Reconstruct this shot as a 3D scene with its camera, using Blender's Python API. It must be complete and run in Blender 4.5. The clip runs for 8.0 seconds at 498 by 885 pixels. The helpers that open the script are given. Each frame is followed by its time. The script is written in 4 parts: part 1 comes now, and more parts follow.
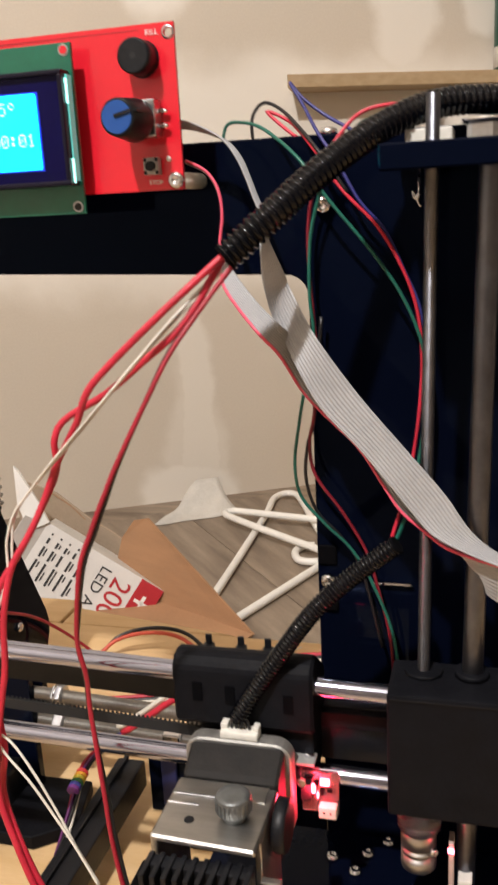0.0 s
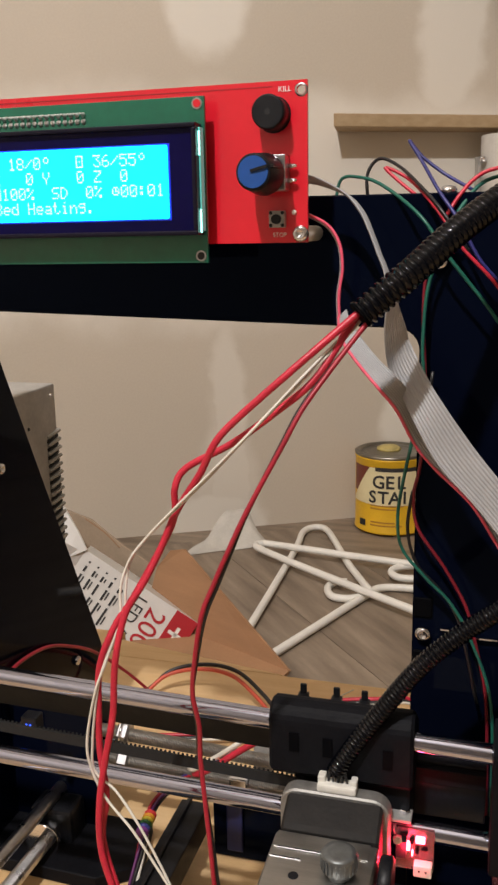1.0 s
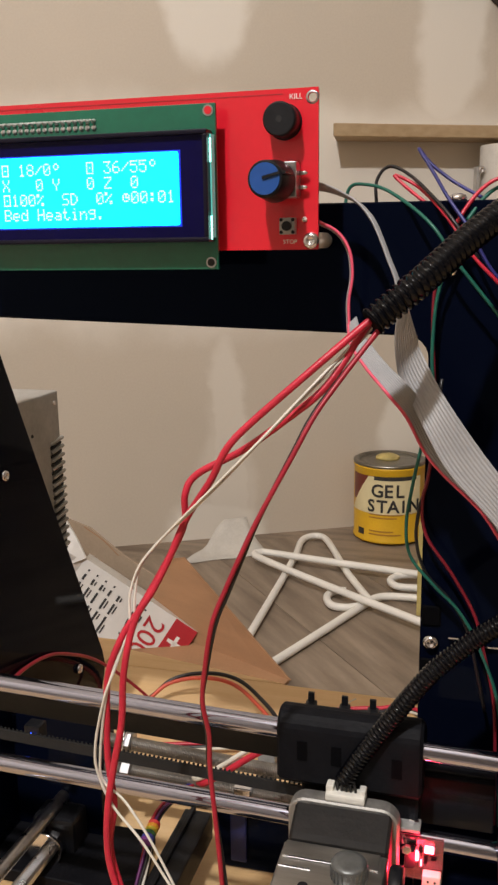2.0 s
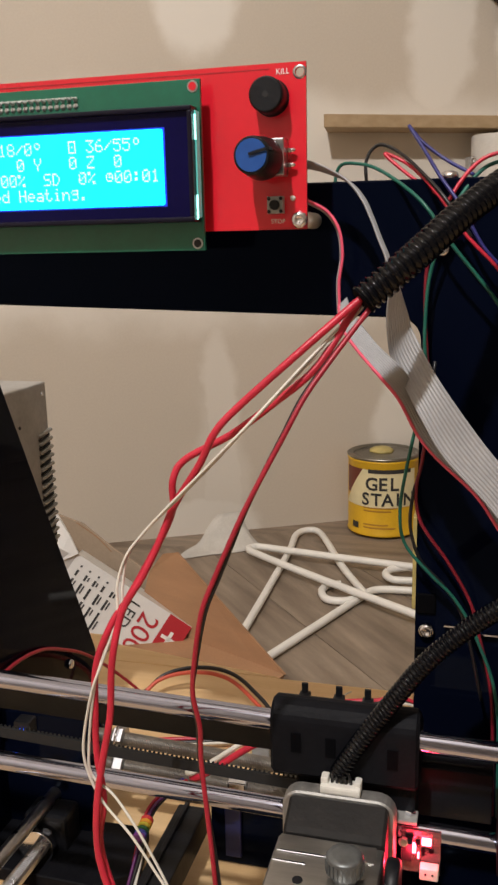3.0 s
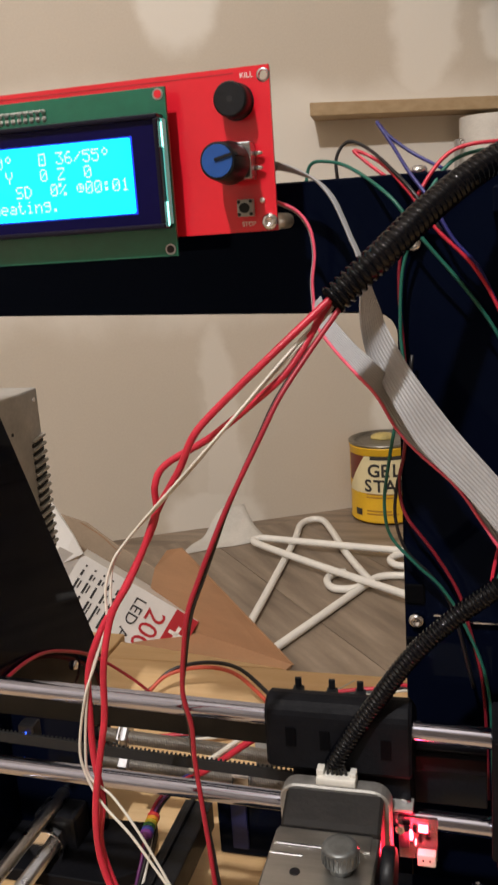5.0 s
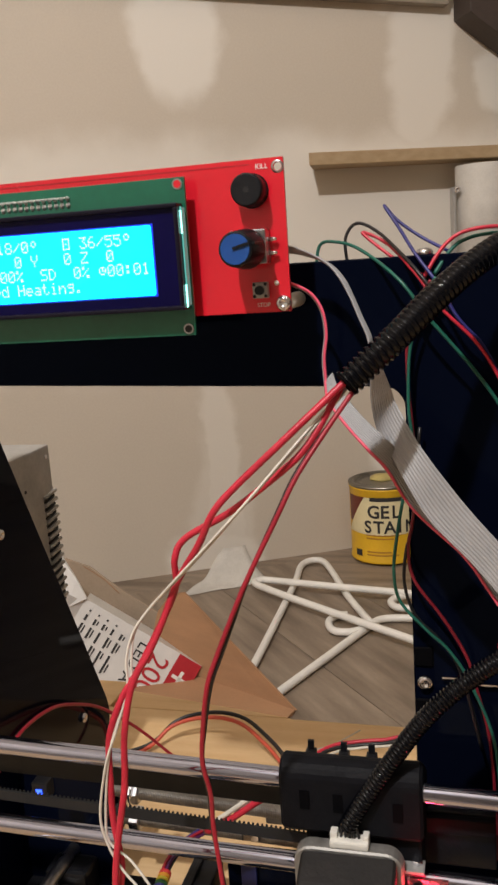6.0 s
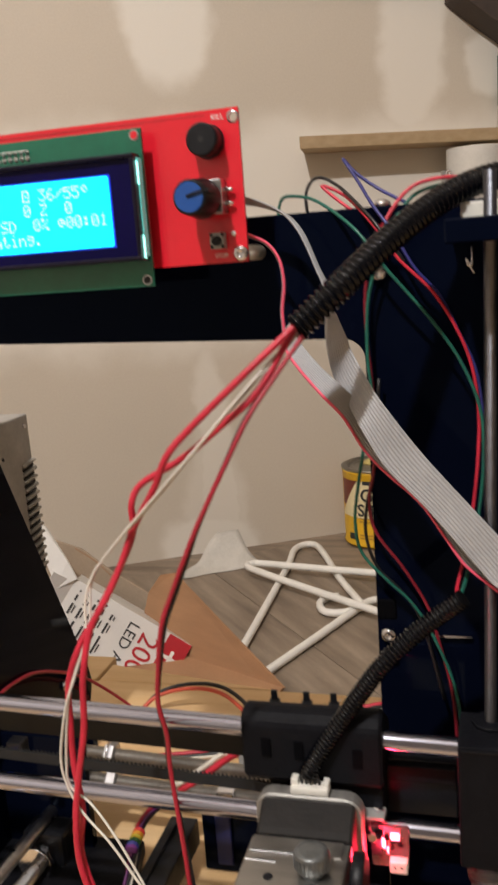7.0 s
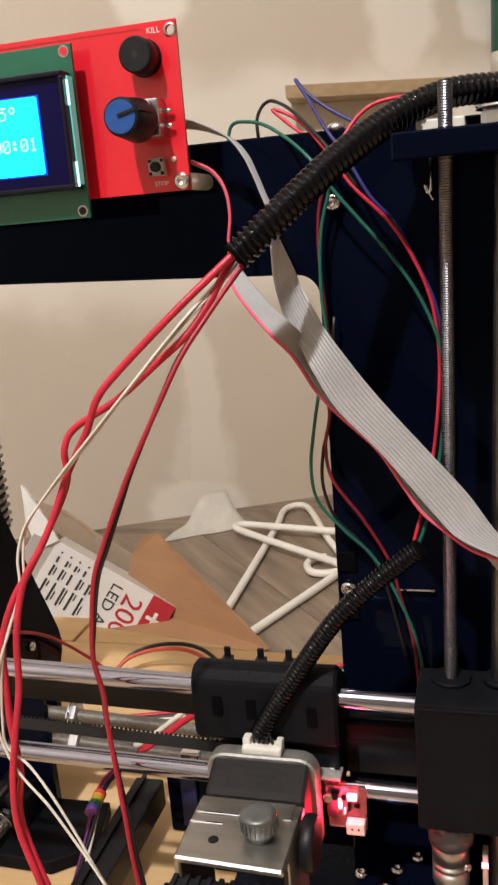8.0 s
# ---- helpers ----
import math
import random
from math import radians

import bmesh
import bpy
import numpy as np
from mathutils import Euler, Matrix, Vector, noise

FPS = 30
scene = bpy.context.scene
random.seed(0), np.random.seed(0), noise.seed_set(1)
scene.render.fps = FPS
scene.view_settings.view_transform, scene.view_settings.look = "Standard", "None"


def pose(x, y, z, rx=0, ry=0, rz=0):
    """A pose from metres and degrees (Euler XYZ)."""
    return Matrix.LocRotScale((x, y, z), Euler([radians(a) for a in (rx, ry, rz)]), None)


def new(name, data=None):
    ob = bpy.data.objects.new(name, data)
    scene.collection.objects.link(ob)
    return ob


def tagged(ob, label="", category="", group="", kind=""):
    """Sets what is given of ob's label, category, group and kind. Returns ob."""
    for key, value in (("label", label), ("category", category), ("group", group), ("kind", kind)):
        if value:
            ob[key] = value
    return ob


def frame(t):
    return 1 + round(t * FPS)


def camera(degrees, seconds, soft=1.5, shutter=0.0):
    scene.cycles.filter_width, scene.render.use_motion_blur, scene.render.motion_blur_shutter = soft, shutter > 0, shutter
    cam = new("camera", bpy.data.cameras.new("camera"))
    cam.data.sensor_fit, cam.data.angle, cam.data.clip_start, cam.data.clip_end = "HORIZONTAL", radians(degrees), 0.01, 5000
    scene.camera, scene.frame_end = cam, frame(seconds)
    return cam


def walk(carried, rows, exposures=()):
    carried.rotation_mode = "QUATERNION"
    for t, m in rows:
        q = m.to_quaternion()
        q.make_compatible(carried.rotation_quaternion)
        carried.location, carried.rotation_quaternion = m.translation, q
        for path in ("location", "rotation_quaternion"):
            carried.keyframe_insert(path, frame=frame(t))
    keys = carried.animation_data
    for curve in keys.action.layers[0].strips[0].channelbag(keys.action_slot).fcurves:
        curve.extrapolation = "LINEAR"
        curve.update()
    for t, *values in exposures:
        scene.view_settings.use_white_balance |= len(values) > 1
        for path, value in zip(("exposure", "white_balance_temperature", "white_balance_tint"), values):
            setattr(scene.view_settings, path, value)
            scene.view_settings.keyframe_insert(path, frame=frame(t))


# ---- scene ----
cam = camera(31.5, 8.0, soft=2.5, shutter=0.5)
METRES, EYE, TILT, LEAN, TURN = 0.187, 0.432, -15.0, 3.0, 15.0
ROWS = [
    (0.0, 0.0, 0.0, 0.0, -0.0, 0.0, -0.0),
    (0.5, -0.1049, -0.0025, 0.0483, -0.08, 1.04, -1.43),
    (1.0, -0.2167, -0.0061, 0.0459, 0.29, 1.66, -2.1),
    (2.5, -0.2456, 0.0015, 0.0303, -0.25, 2.33, -2.11),
    (3.0, -0.2345, 0.041, 0.0192, -0.37, 2.08, -1.67),
    (3.5, -0.2334, 0.0883, 0.0035, -0.49, 1.52, -1.36),
    (4.0, -0.1985, 0.103, 0.0014, -0.69, 0.8, -1.09),
    (4.5, -0.1991, 0.0449, 0.0105, -0.4, 0.5, -0.18),
    (5.0, -0.1832, 0.019, 0.0416, 0.18, 1.39, 0.82),
    (6.5, -0.2328, -0.0707, 0.1384, -0.1, 3.79, 0.92),
    (7.0, -0.128, -0.0639, 0.0224, 0.23, 3.21, 1.19),
    (7.5, -0.0339, 0.0282, -0.0068, 0.6, 2.06, 1.36),
    (8.0, -0.0183, 0.0491, -0.0195, 0.38, 0.99, 1.6),
]
walk(cam, [(t, pose(0, 0, EYE, TILT, LEAN, TURN) @ pose(METRES * x, METRES * y, METRES * z, 90 + pitch, roll, yaw)) for t, x, y, z, yaw, pitch, roll in ROWS],
     exposures=[(0, 0.42), (0.5, 0.22), (1.0, 0.02), (2.5, 0.0), (4.0, -0.05), (5.0, 0.0), (6.5, -0.1), (7.2, 0.12), (8.0, 0.28)])

# ---- light: one warm lamp above and behind the camera, a faint added fill lamp, and the dim room around ----
world = bpy.data.worlds.new("room_air")
scene.world = world
world.use_nodes = True
world.node_tree.nodes["Background"].inputs[0].default_value = (0.95, 0.92, 0.88, 1)
world.node_tree.nodes["Background"].inputs[1].default_value = 0.10
lamp = new("unseen_lamp_light", bpy.data.lights.new("unseen_lamp_light", "POINT"))
lamp.data.energy, lamp.data.color, lamp.data.shadow_soft_size = 95, (1.0, 0.96, 0.94), 0.03
lamp.location = (-0.26, -0.62, 1.63)
# unseen fill, added to lift the shade and the rod highlights on the right
fill_lamp = new("unseen_lamp_light", bpy.data.lights.new("unseen_lamp_light", "POINT"))
fill_lamp.data.energy, fill_lamp.data.color, fill_lamp.data.shadow_soft_size = 5, (1.0, 0.97, 0.945), 0.09
fill_lamp.location = (0.62, -0.55, 2.15)


# ---- materials ----
def mat(name, color, rough=0.5, metal=0.0, var=0.12, scale=40.0, bump=0.0, coat=0.0, emit=0.0, stretch=(1, 1, 1), color2=None, fine=400.0, spread=(0.3, 0.7), spec=0.5):
    """A surface with colour variation at two scales and fine relief."""
    m = bpy.data.materials.new(name)
    m.use_nodes = True
    nt = m.node_tree
    b = nt.nodes["Principled BSDF"]
    co = nt.nodes.new("ShaderNodeTexCoord")
    mp = nt.nodes.new("ShaderNodeMapping")
    mp.inputs["Scale"].default_value = stretch
    nt.links.new(co.outputs["Object"], mp.inputs["Vector"])
    n1 = nt.nodes.new("ShaderNodeTexNoise")
    n1.inputs["Scale"].default_value, n1.inputs["Detail"].default_value = scale, 6
    n2 = nt.nodes.new("ShaderNodeTexNoise")
    n2.inputs["Scale"].default_value, n2.inputs["Detail"].default_value = fine, 3
    for n in (n1, n2):
        nt.links.new(mp.outputs[0], n.inputs["Vector"])
    ramp = nt.nodes.new("ShaderNodeValToRGB")
    ramp.color_ramp.elements[0].position, ramp.color_ramp.elements[1].position = spread
    second = color2 or tuple(c * (1 - var * 2) for c in color)
    ramp.color_ramp.elements[0].color = (*second, 1)
    ramp.color_ramp.elements[1].color = (*color, 1)
    nt.links.new(n1.outputs["Fac"], ramp.inputs["Fac"])
    mix = nt.nodes.new("ShaderNodeMix")
    mix.data_type, mix.blend_type = "RGBA", "OVERLAY"
    mix.inputs["Factor"].default_value = min(1.0, var * 1.2)
    nt.links.new(ramp.outputs["Color"], mix.inputs["A"])
    nt.links.new(n2.outputs["Fac"], mix.inputs["B"])
    nt.links.new(mix.outputs["Result"], b.inputs["Base Color"])
    rr = nt.nodes.new("ShaderNodeMapRange")
    rr.inputs["To Min"].default_value, rr.inputs["To Max"].default_value = max(0.02, rough * 0.8), min(1, rough * 1.25)
    nt.links.new(n1.outputs["Fac"], rr.inputs["Value"])
    nt.links.new(rr.outputs[0], b.inputs["Roughness"])
    b.inputs["Metallic"].default_value = metal
    b.inputs["Coat Weight"].default_value = coat
    b.inputs["Specular IOR Level"].default_value = spec
    if bump:
        bp = nt.nodes.new("ShaderNodeBump")
        bp.inputs["Strength"].default_value, bp.inputs["Distance"].default_value = bump, 0.001
        nt.links.new(n2.outputs["Fac"], bp.inputs["Height"])
        nt.links.new(bp.outputs[0], b.inputs["Normal"])
    if emit:
        b.inputs["Emission Color"].default_value = (*color, 1)
        b.inputs["Emission Strength"].default_value = emit
    return m


ACRYLIC = mat("black_acrylic", (0.0018, 0.0031, 0.0100), 0.05, var=0.1, scale=15, spec=0.09)
ACRYLIC.node_tree.nodes["Principled BSDF"].inputs["Specular Tint"].default_value = (0.4, 0.6, 1.0, 1)
BLACK = mat("black_plastic", (0.0075, 0.008, 0.0105), 0.42, var=0.15, scale=60, bump=0.15, spec=0.28)
MATTE = mat("black_moulded_plastic", (0.0074, 0.0076, 0.0098), 0.5, var=0.15, scale=90, bump=0.25, spec=0.07)
LOOM = mat("glossy_black_sleeve", (0.0022, 0.0025, 0.004), 0.10, var=0.1, scale=60, spec=0.24)
SOLDER = mat("bright_solder", (0.72, 0.72, 0.70), 0.42, 0.4, var=0.1, scale=200)
SCREWSTEEL = mat("dull_lift_steel", (0.17, 0.175, 0.20), 0.32, 1.0, var=0.12, scale=120)
RECESS = mat("dark_recess", (0.0022, 0.0022, 0.003), 0.8, var=0.1, scale=80, spec=0.05)
RUBBER = mat("black_rubber", (0.010, 0.010, 0.010), 0.7, var=0.15, scale=80, bump=0.2)
ROD = mat("ground_round_steel", (0.42, 0.44, 0.56), 0.07, 1.0, var=0.05, scale=30)
CHROME = mat("ground_steel", (0.78, 0.78, 0.82), 0.13, 1.0, var=0.05, scale=30)
DULL = mat("dull_steel", (0.42, 0.40, 0.37), 0.45, 1.0, var=0.15, scale=80)
STEEL = mat("zinc_steel", (0.58, 0.58, 0.60), 0.28, 1.0, var=0.15, scale=120)
ALU = mat("brushed_aluminium", (0.52, 0.51, 0.49), 0.38, 1.0, var=0.1, scale=25, stretch=(1, 12, 1), bump=0.06)
CAST = mat("cast_aluminium", (0.42, 0.41, 0.39), 0.6, 0.9, var=0.15, scale=150, bump=0.3)
REDPCB = mat("red_solder_mask", (0.72, 0.012, 0.028), 0.28, var=0.06, scale=20, coat=0.4)
GREENPCB = mat("green_solder_mask", (0.006, 0.13, 0.075), 0.3, var=0.1, scale=40, coat=0.3)
SCREEN = mat("lit_lcd_cyan", (0.0, 0.78, 1.0), 0.3, var=0.0, emit=1.0)
TEXT = mat("lcd_characters", (0.62, 0.97, 1.0), 0.4, var=0.0, emit=1.0)
BEZEL = mat("dark_blue_lcd_window", (0.004, 0.003, 0.045), 0.2, var=0.1, scale=30, spec=0.12)
FRAME = mat("black_lcd_frame", (0.006, 0.005, 0.016), 0.3, 0.2, var=0.1, spec=0.3)
BLUE = mat("blue_knob_cap", (0.008, 0.07, 0.30), 0.4, var=0.08, scale=100)
REDWIRE = mat("red_silicone", (0.58, 0.022, 0.050), 0.38, var=0.14, scale=90, bump=0.2, fine=900)
DARKRED = mat("crimson_wire", (0.36, 0.012, 0.03), 0.42, var=0.12, scale=60)
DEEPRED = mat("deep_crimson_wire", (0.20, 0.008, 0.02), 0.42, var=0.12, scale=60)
BLACKWIRE = mat("black_wire", (0.012, 0.011, 0.012), 0.4, var=0.12, scale=60)
GREENWIRE = mat("green_wire", (0.01, 0.12, 0.085), 0.42, var=0.12, scale=60)
BLUEWIRE = mat("blue_wire", (0.03, 0.03, 0.17), 0.42, var=0.12, scale=60)
WHITEWIRE = mat("white_wire", (0.72, 0.68, 0.60), 0.42, var=0.1, scale=60)
RIBBON = mat("grey_ribbon", (0.35, 0.35, 0.36), 0.45, var=0.06, scale=60)
PINK = mat("pink_ribbon_edge", (0.75, 0.09, 0.16), 0.4, var=0.06)
NYLON = mat("white_nylon", (0.72, 0.70, 0.64), 0.45, var=0.1, scale=120, bump=0.1)
WHITE = mat("white_silk_print", (0.8, 0.78, 0.74), 0.6, var=0.04)
TUBEWHITE = mat("white_hanger_plastic", (0.86, 0.84, 0.79), 0.35, var=0.06, scale=30)
KRAFT = mat("kraft_cardboard", (0.40, 0.22, 0.115), 0.8, var=0.1, scale=14, bump=0.2, stretch=(1, 1, 6))
# kraft as it looks in shade, the shade put into a greyer colour
KRAFT_SHADE = mat("shaded_kraft_cardboard", (0.40, 0.31, 0.225), 0.85, var=0.1, scale=14, bump=0.2)
CARTON = mat("white_carton", (0.72, 0.70, 0.67), 0.55, var=0.06, scale=20)
CARTONRED = mat("carton_red", (0.45, 0.015, 0.025), 0.5, var=0.08, scale=20)
INK = mat("carton_ink", (0.03, 0.028, 0.028), 0.6, var=0.05)
CANYELLOW = mat("can_label_yellow", (0.78, 0.46, 0.02), 0.4, var=0.12, scale=18)
CANCREAM = mat("can_label_cream", (0.80, 0.70, 0.42), 0.4, var=0.08, scale=18)
CANBROWN = mat("can_label_brown", (0.17, 0.035, 0.02), 0.4, var=0.1, scale=18)
TIN = mat("tin_plate", (0.34, 0.32, 0.28), 0.35, 1.0, var=0.2, scale=30)
DRIED = mat("dried_stain", (0.62, 0.5, 0.18), 0.5, var=0.2, scale=40, bump=0.2)
PSUGREY = mat("galvanised_sheet", (0.46, 0.45, 0.43), 0.45, 0.35, var=0.12, scale=60)
LEDRED = mat("red_led_glow", (1.0, 0.06, 0.09), 0.3, var=0.0, emit=24.0)
LEDBLUE = mat("blue_led_glow", (0.03, 0.10, 1.0), 0.3, var=0.0, emit=3.0)
PINE = mat("pine_board", (0.70, 0.485, 0.26), 0.5, var=0.12, scale=7, stretch=(1.2, 14, 14), color2=(0.60, 0.385, 0.18), bump=0.15, fine=160)
LEDGEWOOD = mat("raw_wood_ledge", (0.44, 0.32, 0.19), 0.6, var=0.1, scale=9, stretch=(1.5, 14, 14), color2=(0.36, 0.25, 0.135), bump=0.1, fine=160)
PAPER = mat("white_paper_scrap", (0.62, 0.59, 0.54), 0.8, var=0.1, scale=30, bump=0.3)


def wall_material(name, patches):
    """Bare drywall with feathered patches of joint compound: centre and half size along the wall and in height."""
    m = mat(name, (0.61, 0.535, 0.445), 0.75, var=0.06, scale=2.2, bump=0.1, fine=350, color2=(0.55, 0.485, 0.40))
    nt = m.node_tree
    b = nt.nodes["Principled BSDF"]
    base = b.inputs["Base Color"].links[0].from_socket
    co = nt.nodes.new("ShaderNodeTexCoord")
    warp = nt.nodes.new("ShaderNodeTexNoise")
    warp.inputs["Scale"].default_value, warp.inputs["Detail"].default_value = 9, 5
    nt.links.new(co.outputs["Object"], warp.inputs["Vector"])
    off = nt.nodes.new("ShaderNodeVectorMath")
    off.operation = "MULTIPLY_ADD"
    off.inputs[1].default_value, off.inputs[2].default_value = (0.09, 0, 0.09), (-0.045, 0, -0.045)
    nt.links.new(warp.outputs["Color"], off.inputs[0])
    add = nt.nodes.new("ShaderNodeVectorMath")
    nt.links.new(co.outputs["Object"], add.inputs[0])
    nt.links.new(off.outputs[0], add.inputs[1])
    total = None
    for u, z, ru, rz, strength in patches:
        sub = nt.nodes.new("ShaderNodeVectorMath")
        sub.operation = "SUBTRACT"
        sub.inputs[1].default_value = (u, 0, z)
        nt.links.new(add.outputs[0], sub.inputs[0])
        div = nt.nodes.new("ShaderNodeVectorMath")
        div.operation = "DIVIDE"
        div.inputs[1].default_value = (ru, 1000, rz)
        nt.links.new(sub.outputs[0], div.inputs[0])
        size = nt.nodes.new("ShaderNodeVectorMath")
        size.operation = "LENGTH"
        nt.links.new(div.outputs[0], size.inputs[0])
        mr = nt.nodes.new("ShaderNodeMapRange")
        mr.interpolation_type = "SMOOTHSTEP"
        mr.inputs["From Min"].default_value, mr.inputs["From Max"].default_value = 1.12, 0.72
        mr.inputs["To Max"].default_value = strength
        nt.links.new(size.outputs["Value"], mr.inputs["Value"])
        if total is None:
            total = mr.outputs[0]
        else:
            mx = nt.nodes.new("ShaderNodeMath")
            mx.operation = "MAXIMUM"
            nt.links.new(total, mx.inputs[0])
            nt.links.new(mr.outputs[0], mx.inputs[1])
            total = mx.outputs[0]
    if total is not None:
        mix = nt.nodes.new("ShaderNodeMix")
        mix.data_type = "RGBA"
        mix.inputs["B"].default_value = (0.80, 0.755, 0.68, 1)
        nt.links.new(total, mix.inputs["Factor"])
        nt.links.new(base, mix.inputs["A"])
        nt.links.new(mix.outputs["Result"], b.inputs["Base Color"])
    return m


WALL = wall_material("painted_drywall", ())
PATCHED = wall_material("patched_drywall", ((0.0, 0.475, 30, 0.165, 0.75), (-0.217, 0.775, 0.066, 0.105, 0.8), (0.145, 0.72, 0.055, 0.14, 0.7), (-0.199, 0.12, 0.030, 0.23, 0.5), (-0.206, 0.05, 0.050, 0.17, 0.35), (-0.215, 0.0, 0.08, 0.06, 0.7), (0.085, 0.16, 0.05, 0.055, 0.7), (0.27, 0.70, 0.04, 0.05, 0.7), (0.14, 0.82, 0.10, 0.03, 0.4)))
FLOORWOOD = mat("grey_brown_plank", (0.33, 0.26, 0.195), 0.5, var=0.18, scale=6, stretch=(1.0, 8, 8), color2=(0.145, 0.108, 0.078), bump=0.2, fine=120)


# ---- mesh helpers ----
def part(name, bm, material, parent=None, label=""):
    me = bpy.data.meshes.new(name)
    bm.normal_update()
    bm.to_mesh(me)
    bm.free()
    me.materials.append(material)
    ob = new(name, me)
    if parent:
        ob.parent = parent
    if label:
        ob["label"] = label
    return ob


def thing(name, label, category, group="", kind=""):
    return tagged(new(name), label, category, group, kind)


def box(lo, hi, bevel=0.0, m=None, bm=None):
    bm = bm or bmesh.new()
    r = bmesh.ops.create_cube(bm, size=1)
    vs = r["verts"]
    c = [(a + b) / 2 for a, b in zip(lo, hi)]
    s = [abs(b - a) for a, b in zip(lo, hi)]
    for v in vs:
        v.co = Vector((v.co.x * s[0] + c[0], v.co.y * s[1] + c[1], v.co.z * s[2] + c[2]))
    if bevel:
        es = list({e for v in vs for e in v.link_edges})
        out = bmesh.ops.bevel(bm, geom=es, offset=bevel, segments=2, affect="EDGES", profile=0.6)
        vs = list({v for f in out["faces"] for v in f.verts} | {v for v in vs if v.is_valid})
    if m:
        for v in {v for v in vs if v.is_valid}:
            v.co = m @ v.co
    return bm


def turned(profile, p0, axis, seg=24, bm=None, cap=True):
    """A lathe: profile rows (distance along axis, radius) from p0."""
    bm = bm or bmesh.new()
    p0, axis = Vector(p0), Vector(axis).normalized()
    u = axis.orthogonal().normalized()
    w = axis.cross(u)
    rings = []
    for d, r in profile:
        rings.append([bm.verts.new(p0 + axis * d + (u * math.cos(a) + w * math.sin(a)) * r) for a in (2 * math.pi * k / seg for k in range(seg))])
    for a, b in zip(rings, rings[1:]):
        for k in range(seg):
            f = bm.faces.new((a[k], a[(k + 1) % seg], b[(k + 1) % seg], b[k]))
            f.smooth = True
    if cap:
        bm.faces.new(rings[0][::-1])
        bm.faces.new(rings[-1])
    bmesh.ops.recalc_face_normals(bm, faces=bm.faces)
    return bm


def rod(p0, p1, r, seg=20, ch=0.0):
    p0, p1 = Vector(p0), Vector(p1)
    d = (p1 - p0).length
    ch = ch or min(0.0003, d * 0.1, r * 0.2)
    prof = [(0, r - ch), (ch, r), (2 * ch, r), (d - 2 * ch, r), (d - ch, r), (d, r - ch)]
    return turned(prof, p0, p1 - p0, seg)


def threaded(p0, p1, r, pitch, seg=12):
    """A threaded rod: crests and roots along its length."""
    p0, p1 = Vector(p0), Vector(p1)
    d = (p1 - p0).length
    prof, s = [], 0.0
    while s < d:
        prof += [(s, r * 0.92), (s + pitch * 0.45, r)]
        s += pitch
    bm = turned(prof, p0, p1 - p0, seg)
    for f in bm.faces:
        f.smooth = False
    return bm


def hexnut(p0, axis, r, h):
    bm = turned([(0, r * 0.9), (h * 0.12, r), (h * 0.88, r), (h, r * 0.9)], p0, axis, 6)
    for f in bm.faces:
        f.smooth = False
    return bm


def bolt_head(p0, axis, r, h):
    """A domed screw head with a cross recess."""
    bm = turned([(0, r), (h * 0.5, r), (h * 0.85, r * 0.8), (h, r * 0.45), (h * 0.7, r * 0.35), (h * 0.7, r * 0.02)], p0, axis, 16)
    return bm


def spline(pts, n=8):
    """Points of a smooth line through pts."""
    P = [Vector(p) for p in pts]
    P = [P[0] * 2 - P[1]] + P + [P[-1] * 2 - P[-2]]
    out = []
    for i in range(1, len(P) - 2):
        for k in range(n):
            t = k / n
            a, b, c, d = P[i - 1:i + 3]
            out.append(0.5 * (2 * b + (c - a) * t + (2 * a - 5 * b + 4 * c - d) * t * t + (3 * b - a - 3 * c + d) * t ** 3))
    out.append(P[-2])
    return out


def even(line, step):
    """The line resampled at an even step."""
    out, left = [line[0]], step
    for a, b in zip(line, line[1:]):
        d = (b - a).length
        s = left
        while s <= d and d > 0:
            out.append(a.lerp(b, s / d))
            s += step
        left = s - d
    return out


def tube(pts, r, seg=10, n=8, radii=None, bm=None, shift=(0, 0, 0)):
    """A round hose along a smooth line; radii may change from ring to ring."""
    bm = bm or bmesh.new()
    line = [Vector(p) + Vector(shift) for p in (pts if radii else spline(pts, n))]
    u = None
    rings = []
    for i, p in enumerate(line):
        t = (line[min(i + 1, len(line) - 1)] - line[max(i - 1, 0)]).normalized()
        u = (u - t * u.dot(t)).normalized() if u else t.orthogonal().normalized()
        w = t.cross(u)
        rr = radii[i] if radii else r
        rings.append([bm.verts.new(p + (u * math.cos(a) + w * math.sin(a)) * rr) for a in (2 * math.pi * k / seg for k in range(seg))])
    for a, b in zip(rings, rings[1:]):
        for k in range(seg):
            bm.faces.new((a[k], a[(k + 1) % seg], b[(k + 1) % seg], b[k])).smooth = True
    bm.faces.new(rings[0][::-1])
    bm.faces.new(rings[-1])
    bmesh.ops.recalc_face_normals(bm, faces=bm.faces)
    return bm


def corrugated(pts, r, pitch):
    """A ribbed split sleeve along a smooth line."""
    line = even(spline(pts, 12), pitch / 6)
    prof = (1.0, 1.0, 0.97, 0.80, 0.80, 0.97)
    return tube(line, r, 18, radii=[r * prof[i % 6] for i in range(len(line))])


